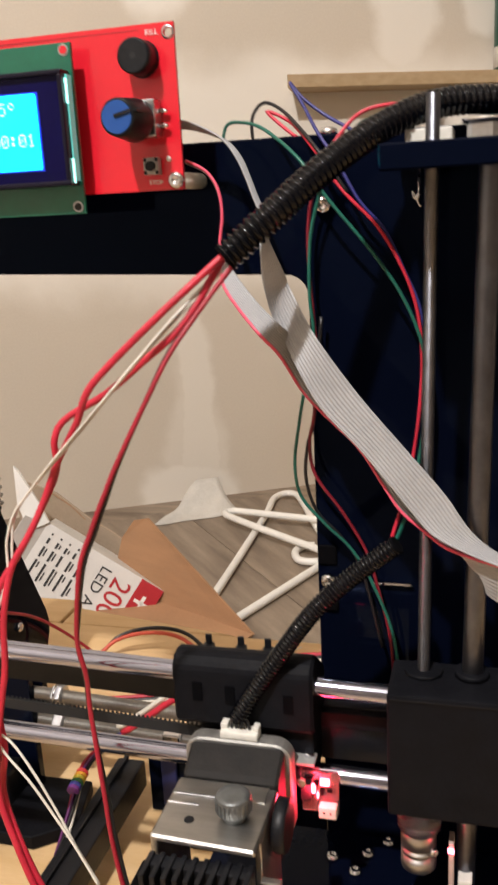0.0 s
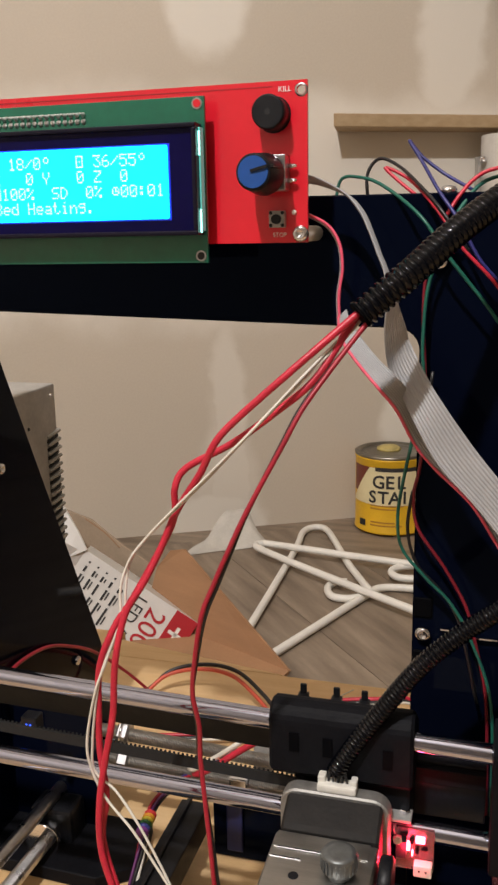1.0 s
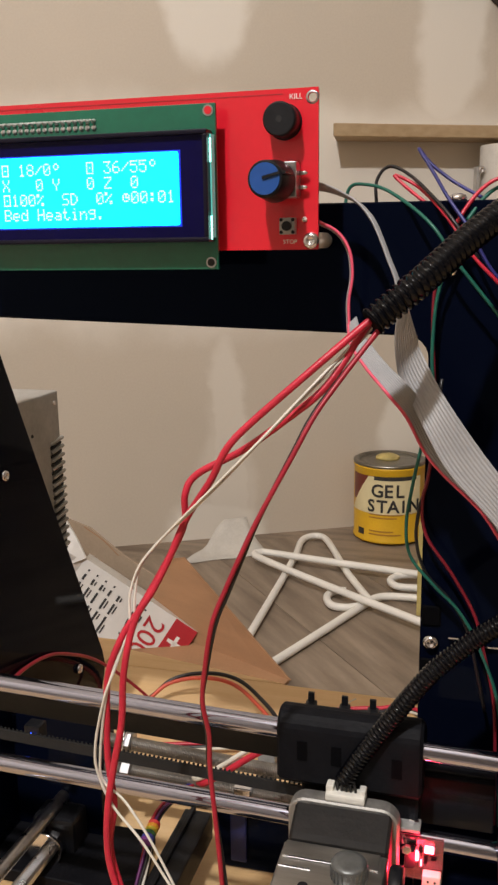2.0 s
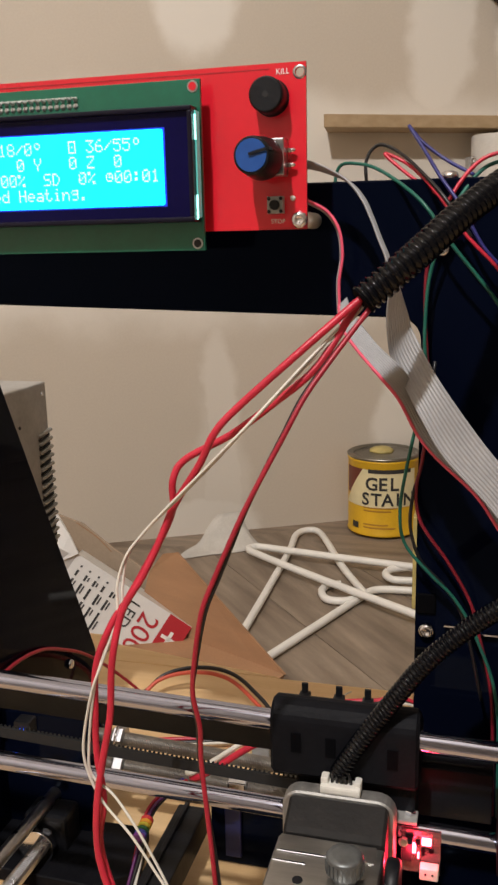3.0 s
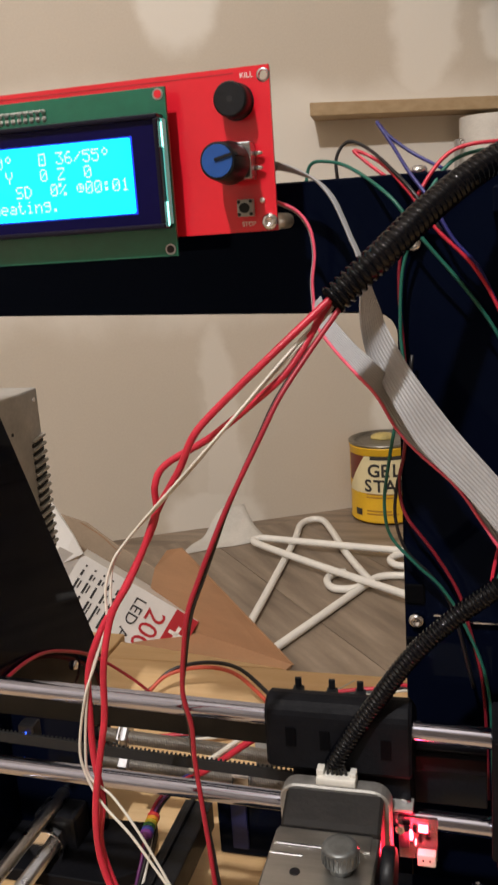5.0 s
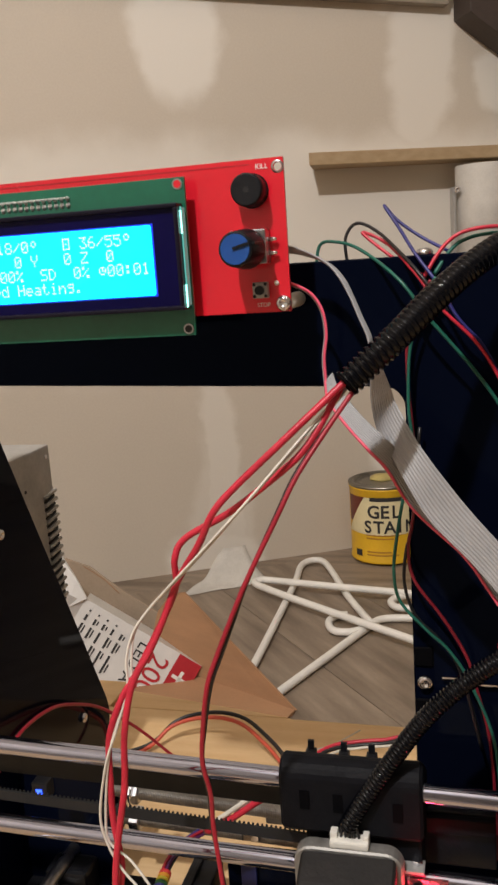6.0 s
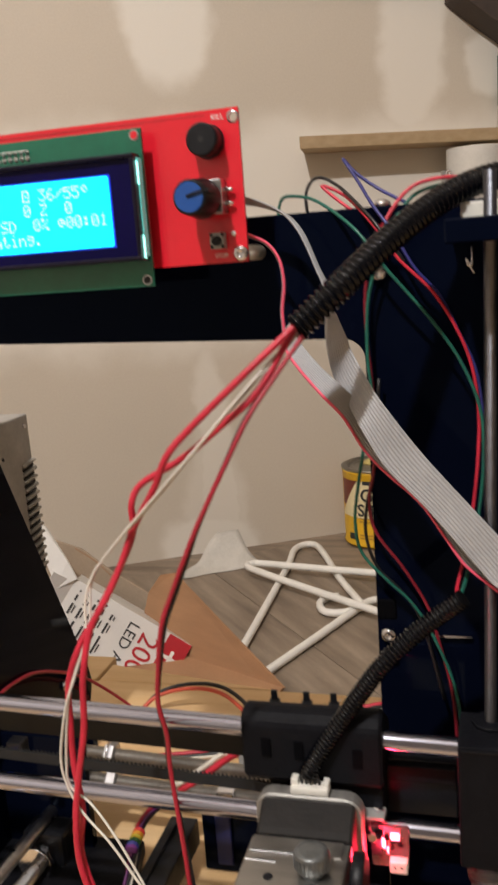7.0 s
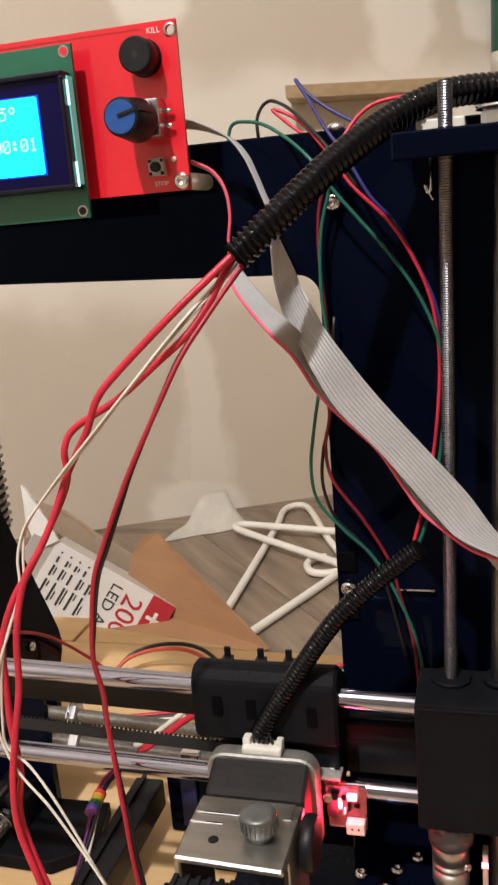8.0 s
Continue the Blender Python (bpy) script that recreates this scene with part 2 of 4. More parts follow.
def plate(outline, axis, a, b, bevel=0.0006):
    """A flat plate: a closed outline in the plane across axis, from a to b along it."""
    bm = bmesh.new()
    put = {"x": lambda u, v, s: (s, u, v), "y": lambda u, v, s: (u, s, v), "z": lambda u, v, s: (u, v, s)}[axis]
    lo = [bm.verts.new(put(u, v, a)) for u, v in outline]
    hi = [bm.verts.new(put(u, v, b)) for u, v in outline]
    bm.faces.new(lo)
    bm.faces.new(hi[::-1])
    n = len(outline)
    for k in range(n):
        bm.faces.new((lo[k], hi[k], hi[(k + 1) % n], lo[(k + 1) % n]))
    bmesh.ops.recalc_face_normals(bm, faces=bm.faces)
    if bevel:
        es = [e for e in bm.edges if len(e.link_faces) == 2 and e.calc_face_angle(0) > 1.0]
        bmesh.ops.bevel(bm, geom=es, offset=bevel, segments=1, affect="EDGES")
    return bm


def round_corner(cx, cy, r, a0, a1, n=6):
    return [(cx + r * math.cos(radians(a0 + (a1 - a0) * k / n)), cy + r * math.sin(radians(a0 + (a1 - a0) * k / n))) for k in range(n + 1)]


def letters(text, size, m, material, parent, name="lettering", depth=0.00005, bold=0.0):
    """Lettering in the built-in font, lying in the plane that m gives."""
    cu = bpy.data.curves.new(name, "FONT")
    cu.body, cu.size, cu.extrude = text, size, depth
    cu.align_x, cu.align_y = "CENTER", "CENTER"
    cu.resolution_u = 3
    cu.offset = bold
    tmp = bpy.data.objects.new(name, cu)
    me = bpy.data.meshes.new_from_object(tmp)
    bpy.data.objects.remove(tmp)
    me.transform(m)
    me.materials.clear()
    me.materials.append(material)
    ob = new(name, me)
    ob.parent = parent
    return ob


def join(*bms):
    """Several bmeshes as one."""
    out = bmesh.new()
    for b in bms:
        me = bpy.data.meshes.new("tmp")
        b.to_mesh(me)
        b.free()
        out.from_mesh(me)
        bpy.data.meshes.remove(me)
    return out


# ---- the room ----
TURNED = radians(28)
WALL_AT = Vector((-0.253, 1.335, 0))
ALONG, OUT = Vector((math.cos(TURNED), math.sin(TURNED), 0)), Vector((math.sin(TURNED), -math.cos(TURNED), 0))
ROOM = Matrix((ALONG.to_4d(), (-OUT).to_4d(), (0, 0, 1, 0), (0, 0, 0, 1))).transposed()
ROOM.col[3] = WALL_AT.to_4d()
ROOM.col[3][3] = 1
for k in range(3):
    ROOM.col[k][3] = 0


def in_room(bm):
    bmesh.ops.transform(bm, matrix=ROOM, verts=bm.verts)
    return bm


north = tagged(part("wall_north", box((-2.2, 0, -0.1), (2.6, 0.12, 2.6)), PATCHED), "bare tan drywall with pale patches of joint compound", "wall", kind="structure")
north.matrix_world = ROOM
for n, lo, hi in (("wall_west", (-2.32, -5.2, 0), (-2.2, 0.12, 2.6)), ("wall_east", (2.6, -5.2, 0), (2.72, 0.12, 2.6)), ("wall_south", (-2.2, -5.2, 0), (2.6, -5.08, 2.6))):
    tagged(part(n, in_room(box(lo, hi)), WALL), "warm off-white painted drywall", "wall", kind="structure")
tagged(part("ceiling", in_room(box((-2.32, -5.2, 2.6), (2.72, 0.12, 2.7))), WALL), "plain off-white ceiling", "ceiling", kind="structure")
floor = tagged(part("floor", in_room(box((-2.32, -5.2, -0.1), (2.72, 0.12, -0.004))), FLOORWOOD), "grey-brown wood-look plank floor", "floor", kind="structure")


# ---- pine platform under the printer ----
def pine_platform():
    t = thing("pine_platform", "low platform of pale pine boards carrying the printer", "platform")
    for k in range(4):
        y0 = 0.02 + k * 0.1465
        part("board", box((-0.66, y0, 0.085), (0.40, y0 + 0.1455, 0.105 - 0.0004 * (k % 2)), 0.0015), PINE, t)
    for x in (-0.62, 0.34):
        part("cleat", box((x, 0.03, 0), (x + 0.04, 0.59, 0.0848), 0.001), PINE, t)


pine_platform()
tagged(part("pine_offcut", box((-0.56, 0.6075, 0.0), (-0.345, 0.650, 0.104), 0.0015, pose(0, 0, 0)), PINE), "short pale pine offcut standing by the platform", "wood block")
tagged(part("pine_offcut", plate([(-0.343, 0.6075), (-0.19, 0.6075), (-0.195, 0.6095), (-0.343, 0.637)], "z", 0.0, 0.1035, 0.001), PINE), "narrow pale pine offcut standing by the platform", "wood block")

# ---- printer: frame ----
printer = thing("printer", "desktop 3d printer with black acrylic frame and bright steel rods", "3d printer")
F0, F1 = 0.345, 0.353
part("gantry_frame", plate(
    [(-0.40, 0.106), (-0.40, 0.458), (0.07, 0.456), (0.07, 0.106), (-0.07, 0.106), (-0.07, 0.395)] + round_corner(-0.079, 0.396, 0.009, 0, 90)
    + [(-0.30, 0.412), (-0.312, 0.40), (-0.312, 0.106)], "y", F0, F1), ACRYLIC, printer, "glossy black acrylic portal plate")
brace = part("side_brace", plate([(0.3545, 0.106), (0.490, 0.106), (0.504, 0.130), (0.5130, 0.147), (0.5145, 0.155), (0.5120, 0.165), (0.3835, 0.440), (0.3755, 0.450), (0.3715, 0.452), (0.3545, 0.452)], "x", -0.308, -0.300), ACRYLIC, printer, "sloping black acrylic side brace")
for y, z in ((0.4736, 0.170), (0.402, 0.320)):
    part("screw", bolt_head((-0.2998, y, z), (1, 0, 0), 0.0032, 0.0026), CHROME, brace)
top = part("top_plate", plate([(-0.034, 0.279), (0.07, 0.279), (0.07, 0.3445), (-0.034, 0.3445)], "z", 0.440, 0.448), ACRYLIC, printer, "black acrylic plate bracing the rod tops")
part("hex_nut", hexnut((-0.0025, 0.304, 0.4485), (0, 0, 1), 0.0065, 0.0052), STEEL, top)
part("washer", turned([(0, 0.008), (0.0011, 0.008)], (-0.0025, 0.304, 0.4538), (0, 0, 1), 20), CHROME, top)
part("clip", tube([(-0.0265, 0.340, 0.4395), (-0.0265, 0.338, 0.433), (-0.028, 0.338, 0.4315), (-0.0285, 0.338, 0.434), (-0.026, 0.338, 0.4285)], 0.0006, 6), CHROME, top)
part("lug", box((-0.030, 0.322, 0.4482), (-0.014, 0.343, 0.4545), 0.0006), NYLON, top, "pale plastic spacer")
for x, y, z in ((-0.063, F0, 0.431), (-0.0652, F0, 0.2757)):
    part("frame_screw", bolt_head((x, y - 0.0002, z), (0, -1, 0), 0.0033, 0.003), CHROME, printer)
part("top_screw", bolt_head((-0.061, 0.349, 0.4562), (0, 0, 1), 0.0035, 0.003), CHROME, printer)
part("nut_slot", plate([(-0.0695, 0.283), (-0.0615, 0.283), (-0.0615, 0.292), (-0.0695, 0.292)], "y", 0.3437, 0.3448), RECESS, printer)
part("nut_slot", plate([(-0.0695, 0.262), (-0.0615, 0.262), (-0.0615, 0.268), (-0.0695, 0.268)], "y", 0.3432, 0.3448), RECESS, printer)
# glints on the black acrylic, laid on as thin chrome slivers
for x0, x1, z in ((-0.058, -0.050, 0.2790), (-0.047, -0.030, 0.2765)):
    part("edge_glint", box((x0, 0.3425, z - 0.0004), (x1, 0.3448, z + 0.0003)), CHROME, printer, "thin chrome sliver standing in for a glint on the acrylic")

# ---- printer: axes ----
part("smooth_rod", rod((-0.36, 0.303, 0.2578), (-0.030, 0.303, 0.2482), 0.0040, 28), ROD, printer)
part("smooth_rod", rod((-0.36, 0.303, 0.2178), (-0.030, 0.303, 0.2096), 0.0040, 28), ROD, printer)
part("lift_screw", threaded((-0.0240, 0.306, 0.17), (-0.0194, 0.306, 0.464), 0.0024, 0.0008, 20), SCREWSTEEL, printer, "thin threaded steel rod")
part("guide_rod", rod((-0.0076, 0.306, 0.106), (-0.0010, 0.306, 0.4475), 0.0039, 28), SCREWSTEEL, printer)
end = part("axis_end_block", box((-0.0347, 0.287, 0.2070), (0.03, 0.314, 0.2580), 0.0012), MATTE, printer, "black moulded axis end block")
part("collar", turned([(0, 0.0065), (0.0022, 0.0062)], (-0.0048, 0.306, 0.2581), (0, 0, 1), 20), MATTE, end)
part("boss", turned([(0, 0.0075), (0.0012, 0.0070)], (-0.0226, 0.306, 0.2581), (0, 0, 1), 10), MATTE, end)
part("seam", box((-0.0335, 0.2864, 0.2562), (0.029, 0.2869, 0.2567)), BLACK, end)

CLEARGREY = mat("clear_grey_plastic", (0.62, 0.66, 0.74), 0.18, var=0.05)
CLEARGREY.node_tree.nodes["Principled BSDF"].inputs["Transmission Weight"].default_value = 0.92
coupling = part("shaft_coupling", turned([(0, 0.0065), (0.0005, 0.007), (0.006, 0.007), (0.0062, 0.0062), (0.0072, 0.0062), (0.0074, 0.007), (0.009, 0.007), (0.0092, 0.0062), (0.0102, 0.0062), (0.0104, 0.007), (0.0165, 0.007), (0.017, 0.0065)], (-0.0245, 0.303, 0.1735), (0, 0, 1), 28), ALU, printer, "slotted aluminium shaft coupling")
part("set_screw", bolt_head((-0.0185, 0.2975, 0.1845), (0.7, -0.7, 0), 0.0018, 0.0016), CHROME, coupling)
part("cup", turned([(0, 0.0068), (0.002, 0.0085), (0.012, 0.0092), (0.012, 0.0080), (0.003, 0.0072)], (-0.0242, 0.303, 0.1900), (0, 0, 1), 24, cap=False), CLEARGREY, printer, "translucent white cup under the block")
base = part("motor_plate", plate([(-0.118, 0.262), (0.06, 0.262), (0.06, 0.3445), (-0.118, 0.3445)], "z", 0.142, 0.150), ACRYLIC, printer, "black acrylic motor plate")
for x, y in ((-0.049, 0.331), (-0.041, 0.340), (-0.064, 0.326), (-0.053, 0.319)):
    part("screw", bolt_head((x, y, 0.1502), (0, 0, 1), 0.0028, 0.0026), CHROME, base)
part("motor", box((-0.046, 0.2845, 0.107), (-0.004, 0.3265, 0.1418), 0.003), BLACK, printer)

car = part("carriage", plate([(0.2985, 0.2305), (0.2955, 0.2335)] + round_corner(0.3035, 0.2535, 0.0080, 180, 50, 9) + [(0.3170, 0.2530), (0.322, 0.2490), (0.322, 0.2305)], "x", -0.1210, -0.0640, 0.0012), MATTE, printer, "black moulded bearing carriage")
part("belt_holder", box((-0.112, 0.3005, 0.208), (-0.0650, 0.322, 0.2303), 0.0015), MATTE, car)
for x, z in ((-0.1105, 0.2468), (-0.0970, 0.2462), (-0.0735, 0.2445)):
    part("tie_slot", box((x - 0.0020, 0.2950, z - 0.004), (x + 0.0020, 0.2953, z + 0.004)), RECESS, car)
for x in (-0.1105, -0.0967, -0.0853):
    part("cable_tie", join(box((x - 0.0022, 0.3105, 0.2535), (x + 0.0022, 0.3150, 0.2585), 0.0006), box((x - 0.0013, 0.3128, 0.2585), (x + 0.0013, 0.3141, 0.2625), 0.0003)), BLACK, car)
part("side_plate", box((-0.0690, 0.3155, 0.2085), (-0.0365, 0.320, 0.2335), 0.0006), BLACK, car)
part("side_rib", box((-0.0645, 0.312, 0.2255), (-0.0365, 0.3153, 0.2325), 0.0006), MATTE, car)
part("nut", hexnut((-0.0690, 0.3150, 0.2190), (0, -0.8, 0.6), 0.0026, 0.0022), CHROME, car)


def belt(p0, p1, h, name):
    """A flat belt seen on edge, with teeth along its inner side."""
    p0, p1 = Vector(p0), Vector(p1)
    bm = bmesh.new()
    n = int((p1 - p0).length / 0.001)
    d = (p1 - p0) / n
    for k in range(n):
        a = p0 + d * k
        box(a + Vector((0, 0, 0)), a + d + Vector((0, 0.0012, h)), bm=bm)
        if k % 2:
            box(a + Vector((0.0001, 0.0012, 0)), a + d + Vector((-0.0001, 0.0021, h + 0.0004)), bm=bm)
    return part(name, bm, RUBBER, printer, "black toothed drive belt")


belt((-0.36, 0.314, 0.2365), (-0.118, 0.314, 0.2300), 0.0098, "drive_belt")
belt((-0.36, 0.306, 0.2290), (-0.112, 0.306, 0.2185), 0.0048, "drive_belt")

# base of the printer: threaded rods, nuts, clamps and plates
for (a, b) in (((-0.34, 0.40, 0.1745), (-0.10, 0.40, 0.1635)), ((-0.34, 0.40, 0.1565), (-0.10, 0.40, 0.1480))):
    part("threaded_rod", threaded(a, b, 0.0038, 0.0010, 18), DULL, printer, "threaded steel tie rod")
for x, z in ((-0.274, 0.1722), (-0.236, 0.1700), (-0.237, 0.1530), (-0.263, 0.154)):
    part("rod_nut", hexnut((x, 0.40, z), (1, 0, -0.04), 0.0068, 0.0065), STEEL, printer)
part("rod_washer", turned([(0, 0.0085), (0.0012, 0.0085)], (-0.2335, 0.40, 0.1697), (1, 0, -0.04), 22), CHROME, printer)
part("tie_plate", box((-0.345, 0.392, 0.108), (-0.247, 0.398, 0.183), 0.001), ACRYLIC, printer)
part("tie_plate", box((-0.258, 0.4045, 0.140), (-0.246, 0.411, 0.183), 0.001), ACRYLIC, printer)
part("bearing_clip", box((-0.170, 0.394, 0.150), (-0.160, 0.4, 0.1555), 0.0008), CHROME, printer, "shiny bearing clip")
part("bearing_clip", box((-0.160, 0.408, 0.152), (-0.150, 0.418, 0.172), 0.001), PSUGREY, printer, "grey bearing clip")
part("bearing_clip", box((-0.142, 0.408, 0.154), (-0.132, 0.418, 0.172), 0.001), PSUGREY, printer, "grey bearing clip")
part("cross_bar", box((-0.180, 0.395, 0.106), (-0.062, 0.400, 0.144), 0.001), ACRYLIC, printer)
part("blue_clip", box((-0.1715, 0.392, 0.112), (-0.1625, 0.3945, 0.142), 0.0008), mat("blue_plastic", (0.012, 0.02, 0.10), 0.4, var=0.1), printer, "blue plastic clip")
part("bed_rod", rod((-0.279, 0.13, 0.135), (-0.2705, 0.40, 0.135), 0.0037), STEEL, printer, "smooth steel bed rod")
part("threaded_rod", threaded((-0.2745, 0.13, 0.120), (-0.266, 0.395, 0.120), 0.0042, 0.00125, 14), STEEL, printer, "threaded steel bed rod")
part("rod_nut", hexnut((-0.2692, 0.366, 0.120), (0, 1, 0), 0.0085, 0.007), CHROME, printer)
part("rod_washer", turned([(0, 0.0100), (0.0014, 0.0100)], (-0.2694, 0.3642, 0.120), (0, 1, 0), 22), CHROME, printer)
part("rod_clamp", box((-0.281, 0.3735, 0.108), (-0.256, 0.3915, 0.133), 0.0025), BLACK, printer)
part("foot_plate", plate([(-0.335, 0.355), (-0.232, 0.352), (-0.212, 0.368), (-0.220, 0.403), (-0.335, 0.40)], "z", 0.1055, 0.1135), MATTE, printer)
part("bed_beam", join(box((-0.200, 0.14, 0.118), (-0.184, 0.40, 0.134), 0.001), box((-0.196, 0.14, 0.1342), (-0.1935, 0.40, 0.1362), 0.0005)), BLACK, printer, "black bed beam with a raised rib")
part("bed_beam", box((-0.165, 0.20, 0.108), (-0.085, 0.345, 0.117), 0.001), MATTE, printer)
led_box = part("led_module", box((-0.271, 0.356, 0.190), (-0.262, 0.364, 0.200), 0.001), BLACK, printer)
part("lamp", box((-0.2682, 0.3552, 0.1938), (-0.2648, 0.3558, 0.1965), 0.0002), LEDBLUE, led_box, "glowing blue led")
endboard = part("limit_board", box((-0.0125, 0.296, 0.160), (-0.0105, 0.304, 0.190), 0.0004), mat("pale_circuit_board", (0.55, 0.4, 0.36), 0.35, var=0.1), printer, "small pale circuit board with red led")
part("lamp", box((-0.0128, 0.2948, 0.1868), (-0.0104, 0.2958, 0.1886), 0.0002), LEDRED, endboard, "glowing red led")
part("plug", box((-0.0090, 0.297, 0.168), (-0.0035, 0.304, 0.173), 0.0005), NYLON, endboard)

# ---- power supply ----
def power_supply():
    t = thing("power_supply", "grey metal power supply box with vent slots", "power supply")
    part("case", box((-0.352, 0.395, 0.150), (-0.3085, 0.4855, 0.3535), 0.0012), PSUGREY, t)
    for k in range(14):
        z = 0.3185 - k * 0.0054
        part("vent_slot", turned([(0, 0.0010), (0.001, 0.0014), (0.012, 0.0014), (0.013, 0.0010)], (-0.3090, 0.4715, z), (0.06, 1, 0.16), 8), BLACK, t)
        part("vent_lip", turned([(0, 0.0008), (0.001, 0.0012), (0.014, 0.0013), (0.0150, 0.0006)], (-0.3082, 0.4720, z + 0.0026), (0.06, 1, 0.16), 8), PSUGREY, t)
    part("screw_hole", turned([(0, 0.0016), (0.0006, 0.0014)], (-0.3086, 0.4800, 0.3465), (1, 0, 0), 12), CHROME, t)
    part("screw_hole", turned([(0, 0.0012), (0.0006, 0.0010)], (-0.3086, 0.4505, 0.3310), (1, 0, 0), 12), BLACK, t)


power_supply()

# ---- extruder on the carriage ----
extruder = thing("extruder", "stepper motor extruder with silver caps and fins", "extruder")


part("rear_cap", plate(round_corner(-0.1075, 0.196, 0.007, 180, 270) + round_corner(-0.0785, 0.196, 0.007, 270, 360) + round_corner(-0.0785, 0.2240, 0.007, 0, 90) + round_corner(-0.1075, 0.2240, 0.007, 90, 180), "y", 0.2878, 0.2950, 0.0007), CAST, extruder, "cast silver motor end cap")
part("core", plate([(0.2742, 0.189), (0.2742, 0.2232), (0.2760, 0.2248), (0.2877, 0.2305), (0.2877, 0.189)], "x", -0.1112, -0.0738, 0.0012), mat("laminated_steel", (0.020, 0.018, 0.017), 0.7, var=0.25, scale=90, bump=0.4, spec=0.25), extruder, "black laminated motor core")
bracket = part("bracket", plate([(-0.1122, 0.2415), (-0.0738, 0.2400), (-0.0735, 0.2738), (-0.1125, 0.2738)], "z", 0.2195, 0.2222, 0.0007), ALU, extruder, "aluminium motor bracket")
part("raised_strip", box((-0.1115, 0.2650, 0.2221), (-0.0765, 0.2735, 0.2227), 0.0002), ALU, bracket)
part("side_wall", box((-0.1125, 0.2425, 0.176), (-0.1100, 0.2736, 0.2194), 0.0006), ALU, bracket)
part("side_wall", box((-0.0760, 0.2475, 0.176), (-0.0735, 0.2736, 0.2194), 0.0006), ALU, bracket)
part("rib", box((-0.1100, 0.2643, 0.2226), (-0.0930, 0.2649, 0.2230)), CHROME, bracket)
part("rib", box((-0.1120, 0.2595, 0.2222), (-0.1000, 0.2601, 0.2226)), CHROME, bracket)
part("hole", turned([(0, 0.0019), (0.0003, 0.0018)], (-0.1009, 0.2515, 0.2222), (0, 0, 1), 16), BLACK, bracket)
ZINC = mat("weathered_zinc", (0.21, 0.22, 0.22), 0.42, 0.7, var=0.2, scale=150, bump=0.2)
bolt = part("thumb_bolt", turned([(0, 0.0042), (0.0022, 0.0046), (0.0030, 0.0060), (0.0034, 0.0063), (0.0090, 0.0063), (0.0098, 0.0058), (0.0100, 0.0040), (0.0100, 0.0010)], (-0.0852, 0.2555, 0.2223), (0, 0, 1), 28), ZINC, extruder, "round zinc thumb bolt with knurled rim")
for k in range(24):
    a = 2 * math.pi * k / 24
    part("knurl", box((-0.0004, -0.0003, 0.2262), (0.0004, 0.0003, 0.2308), m=pose(-0.0852, 0.2555, 0) @ pose(0, 0, 0, 0, 0, math.degrees(a)) @ pose(0.0063, 0, 0)), ZINC, bolt)
plug = part("connector", join(box((-0.1000, 0.2880, 0.2312), (-0.0846, 0.2945, 0.2345), 0.0009), box((-0.1000, 0.2900, 0.2340), (-0.0970, 0.2945, 0.2368), 0.0006), box((-0.0872, 0.2900, 0.2340), (-0.0846, 0.2945, 0.2362), 0.0006)), NYLON, extruder, "white plug socket")
for k in range(5):
    part("lead", tube([(-0.0958 + k * 0.0018, 0.2915, 0.2345), (-0.0956 + k * 0.0016, 0.2915, 0.2375), (-0.0950 + k * 0.0012, 0.2915, 0.2400)], 0.0006, 6), BLACKWIRE, plug, "thin black lead")
for k in range(10):
    part("fin", box((-0.1120 + k * 0.0040, 0.2285, 0.170), (-0.1120 + k * 0.0040 + 0.0019, 0.2408, 0.2165), 0.0004), BLACK, extruder)
part("fin_block", box((-0.1120, 0.2350, 0.168), (-0.0740, 0.2405, 0.2155), 0.0005), BLACK, extruder)
part("tension_knob", turned([(0, 0.0090), (0.0008, 0.0098), (0.0040, 0.0098), (0.0048, 0.0090)], (-0.0722, 0.2640, 0.2150), (1, 0, 0), 28), BLACK, extruder, "round black knob")
part("tail", box((-0.0733, 0.2425, 0.178), (-0.0660, 0.2460, 0.2080), 0.0006), ALU, extruder, "bent aluminium tab")

# ---- end stop with its glowing red lamps ----
CLEAR = mat("frosted_clear_plastic", (0.50, 0.36, 0.36), 0.2, var=0.05)
CLEAR.node_tree.nodes["Principled BSDF"].inputs["Transmission Weight"].default_value = 0.9
endstop = thing("end_stop", "small clear switch board glowing with red leds", "switch board")
endstop.location = (-0.0015, 0.0055, -0.0045)
part("board", box((-0.0685, 0.2915, 0.2010), (-0.0535, 0.2930, 0.2195), 0.0003), CLEAR, endstop)
part("plug", box((-0.0610, 0.2870, 0.2015), (-0.0540, 0.2912, 0.2065), 0.0005), NYLON, endstop, "white plug")
for x, z, w, h in ((-0.0622, 0.2148, 0.0016, 0.0022), (-0.0600, 0.2110, 0.0012, 0.0030), (-0.0570, 0.2118, 0.0020, 0.0012), (-0.0652, 0.2172, 0.0030, 0.0012)):
    part("chip", box((x - w / 2, 0.2902, z - h / 2), (x + w / 2, 0.2913, z + h / 2), 0.0002), RECESS, endstop, "tiny dark component")
for x in (-0.0588, -0.0562):
    part("pin_hole", turned([(0, 0.0004), (0.0002, 0.0004)], (x, 0.2868, 0.2044), (0, -1, 0), 10), RECESS, endstop)
part("switch", box((-0.0680, 0.2875, 0.2085), (-0.0640, 0.2912, 0.2160), 0.0004), BLACK, endstop)
part("clamp", box((-0.0715, 0.2890, 0.2230), (-0.0625, 0.2965, 0.2245), 0.0004), PSUGREY, endstop, "grey metal clamp")
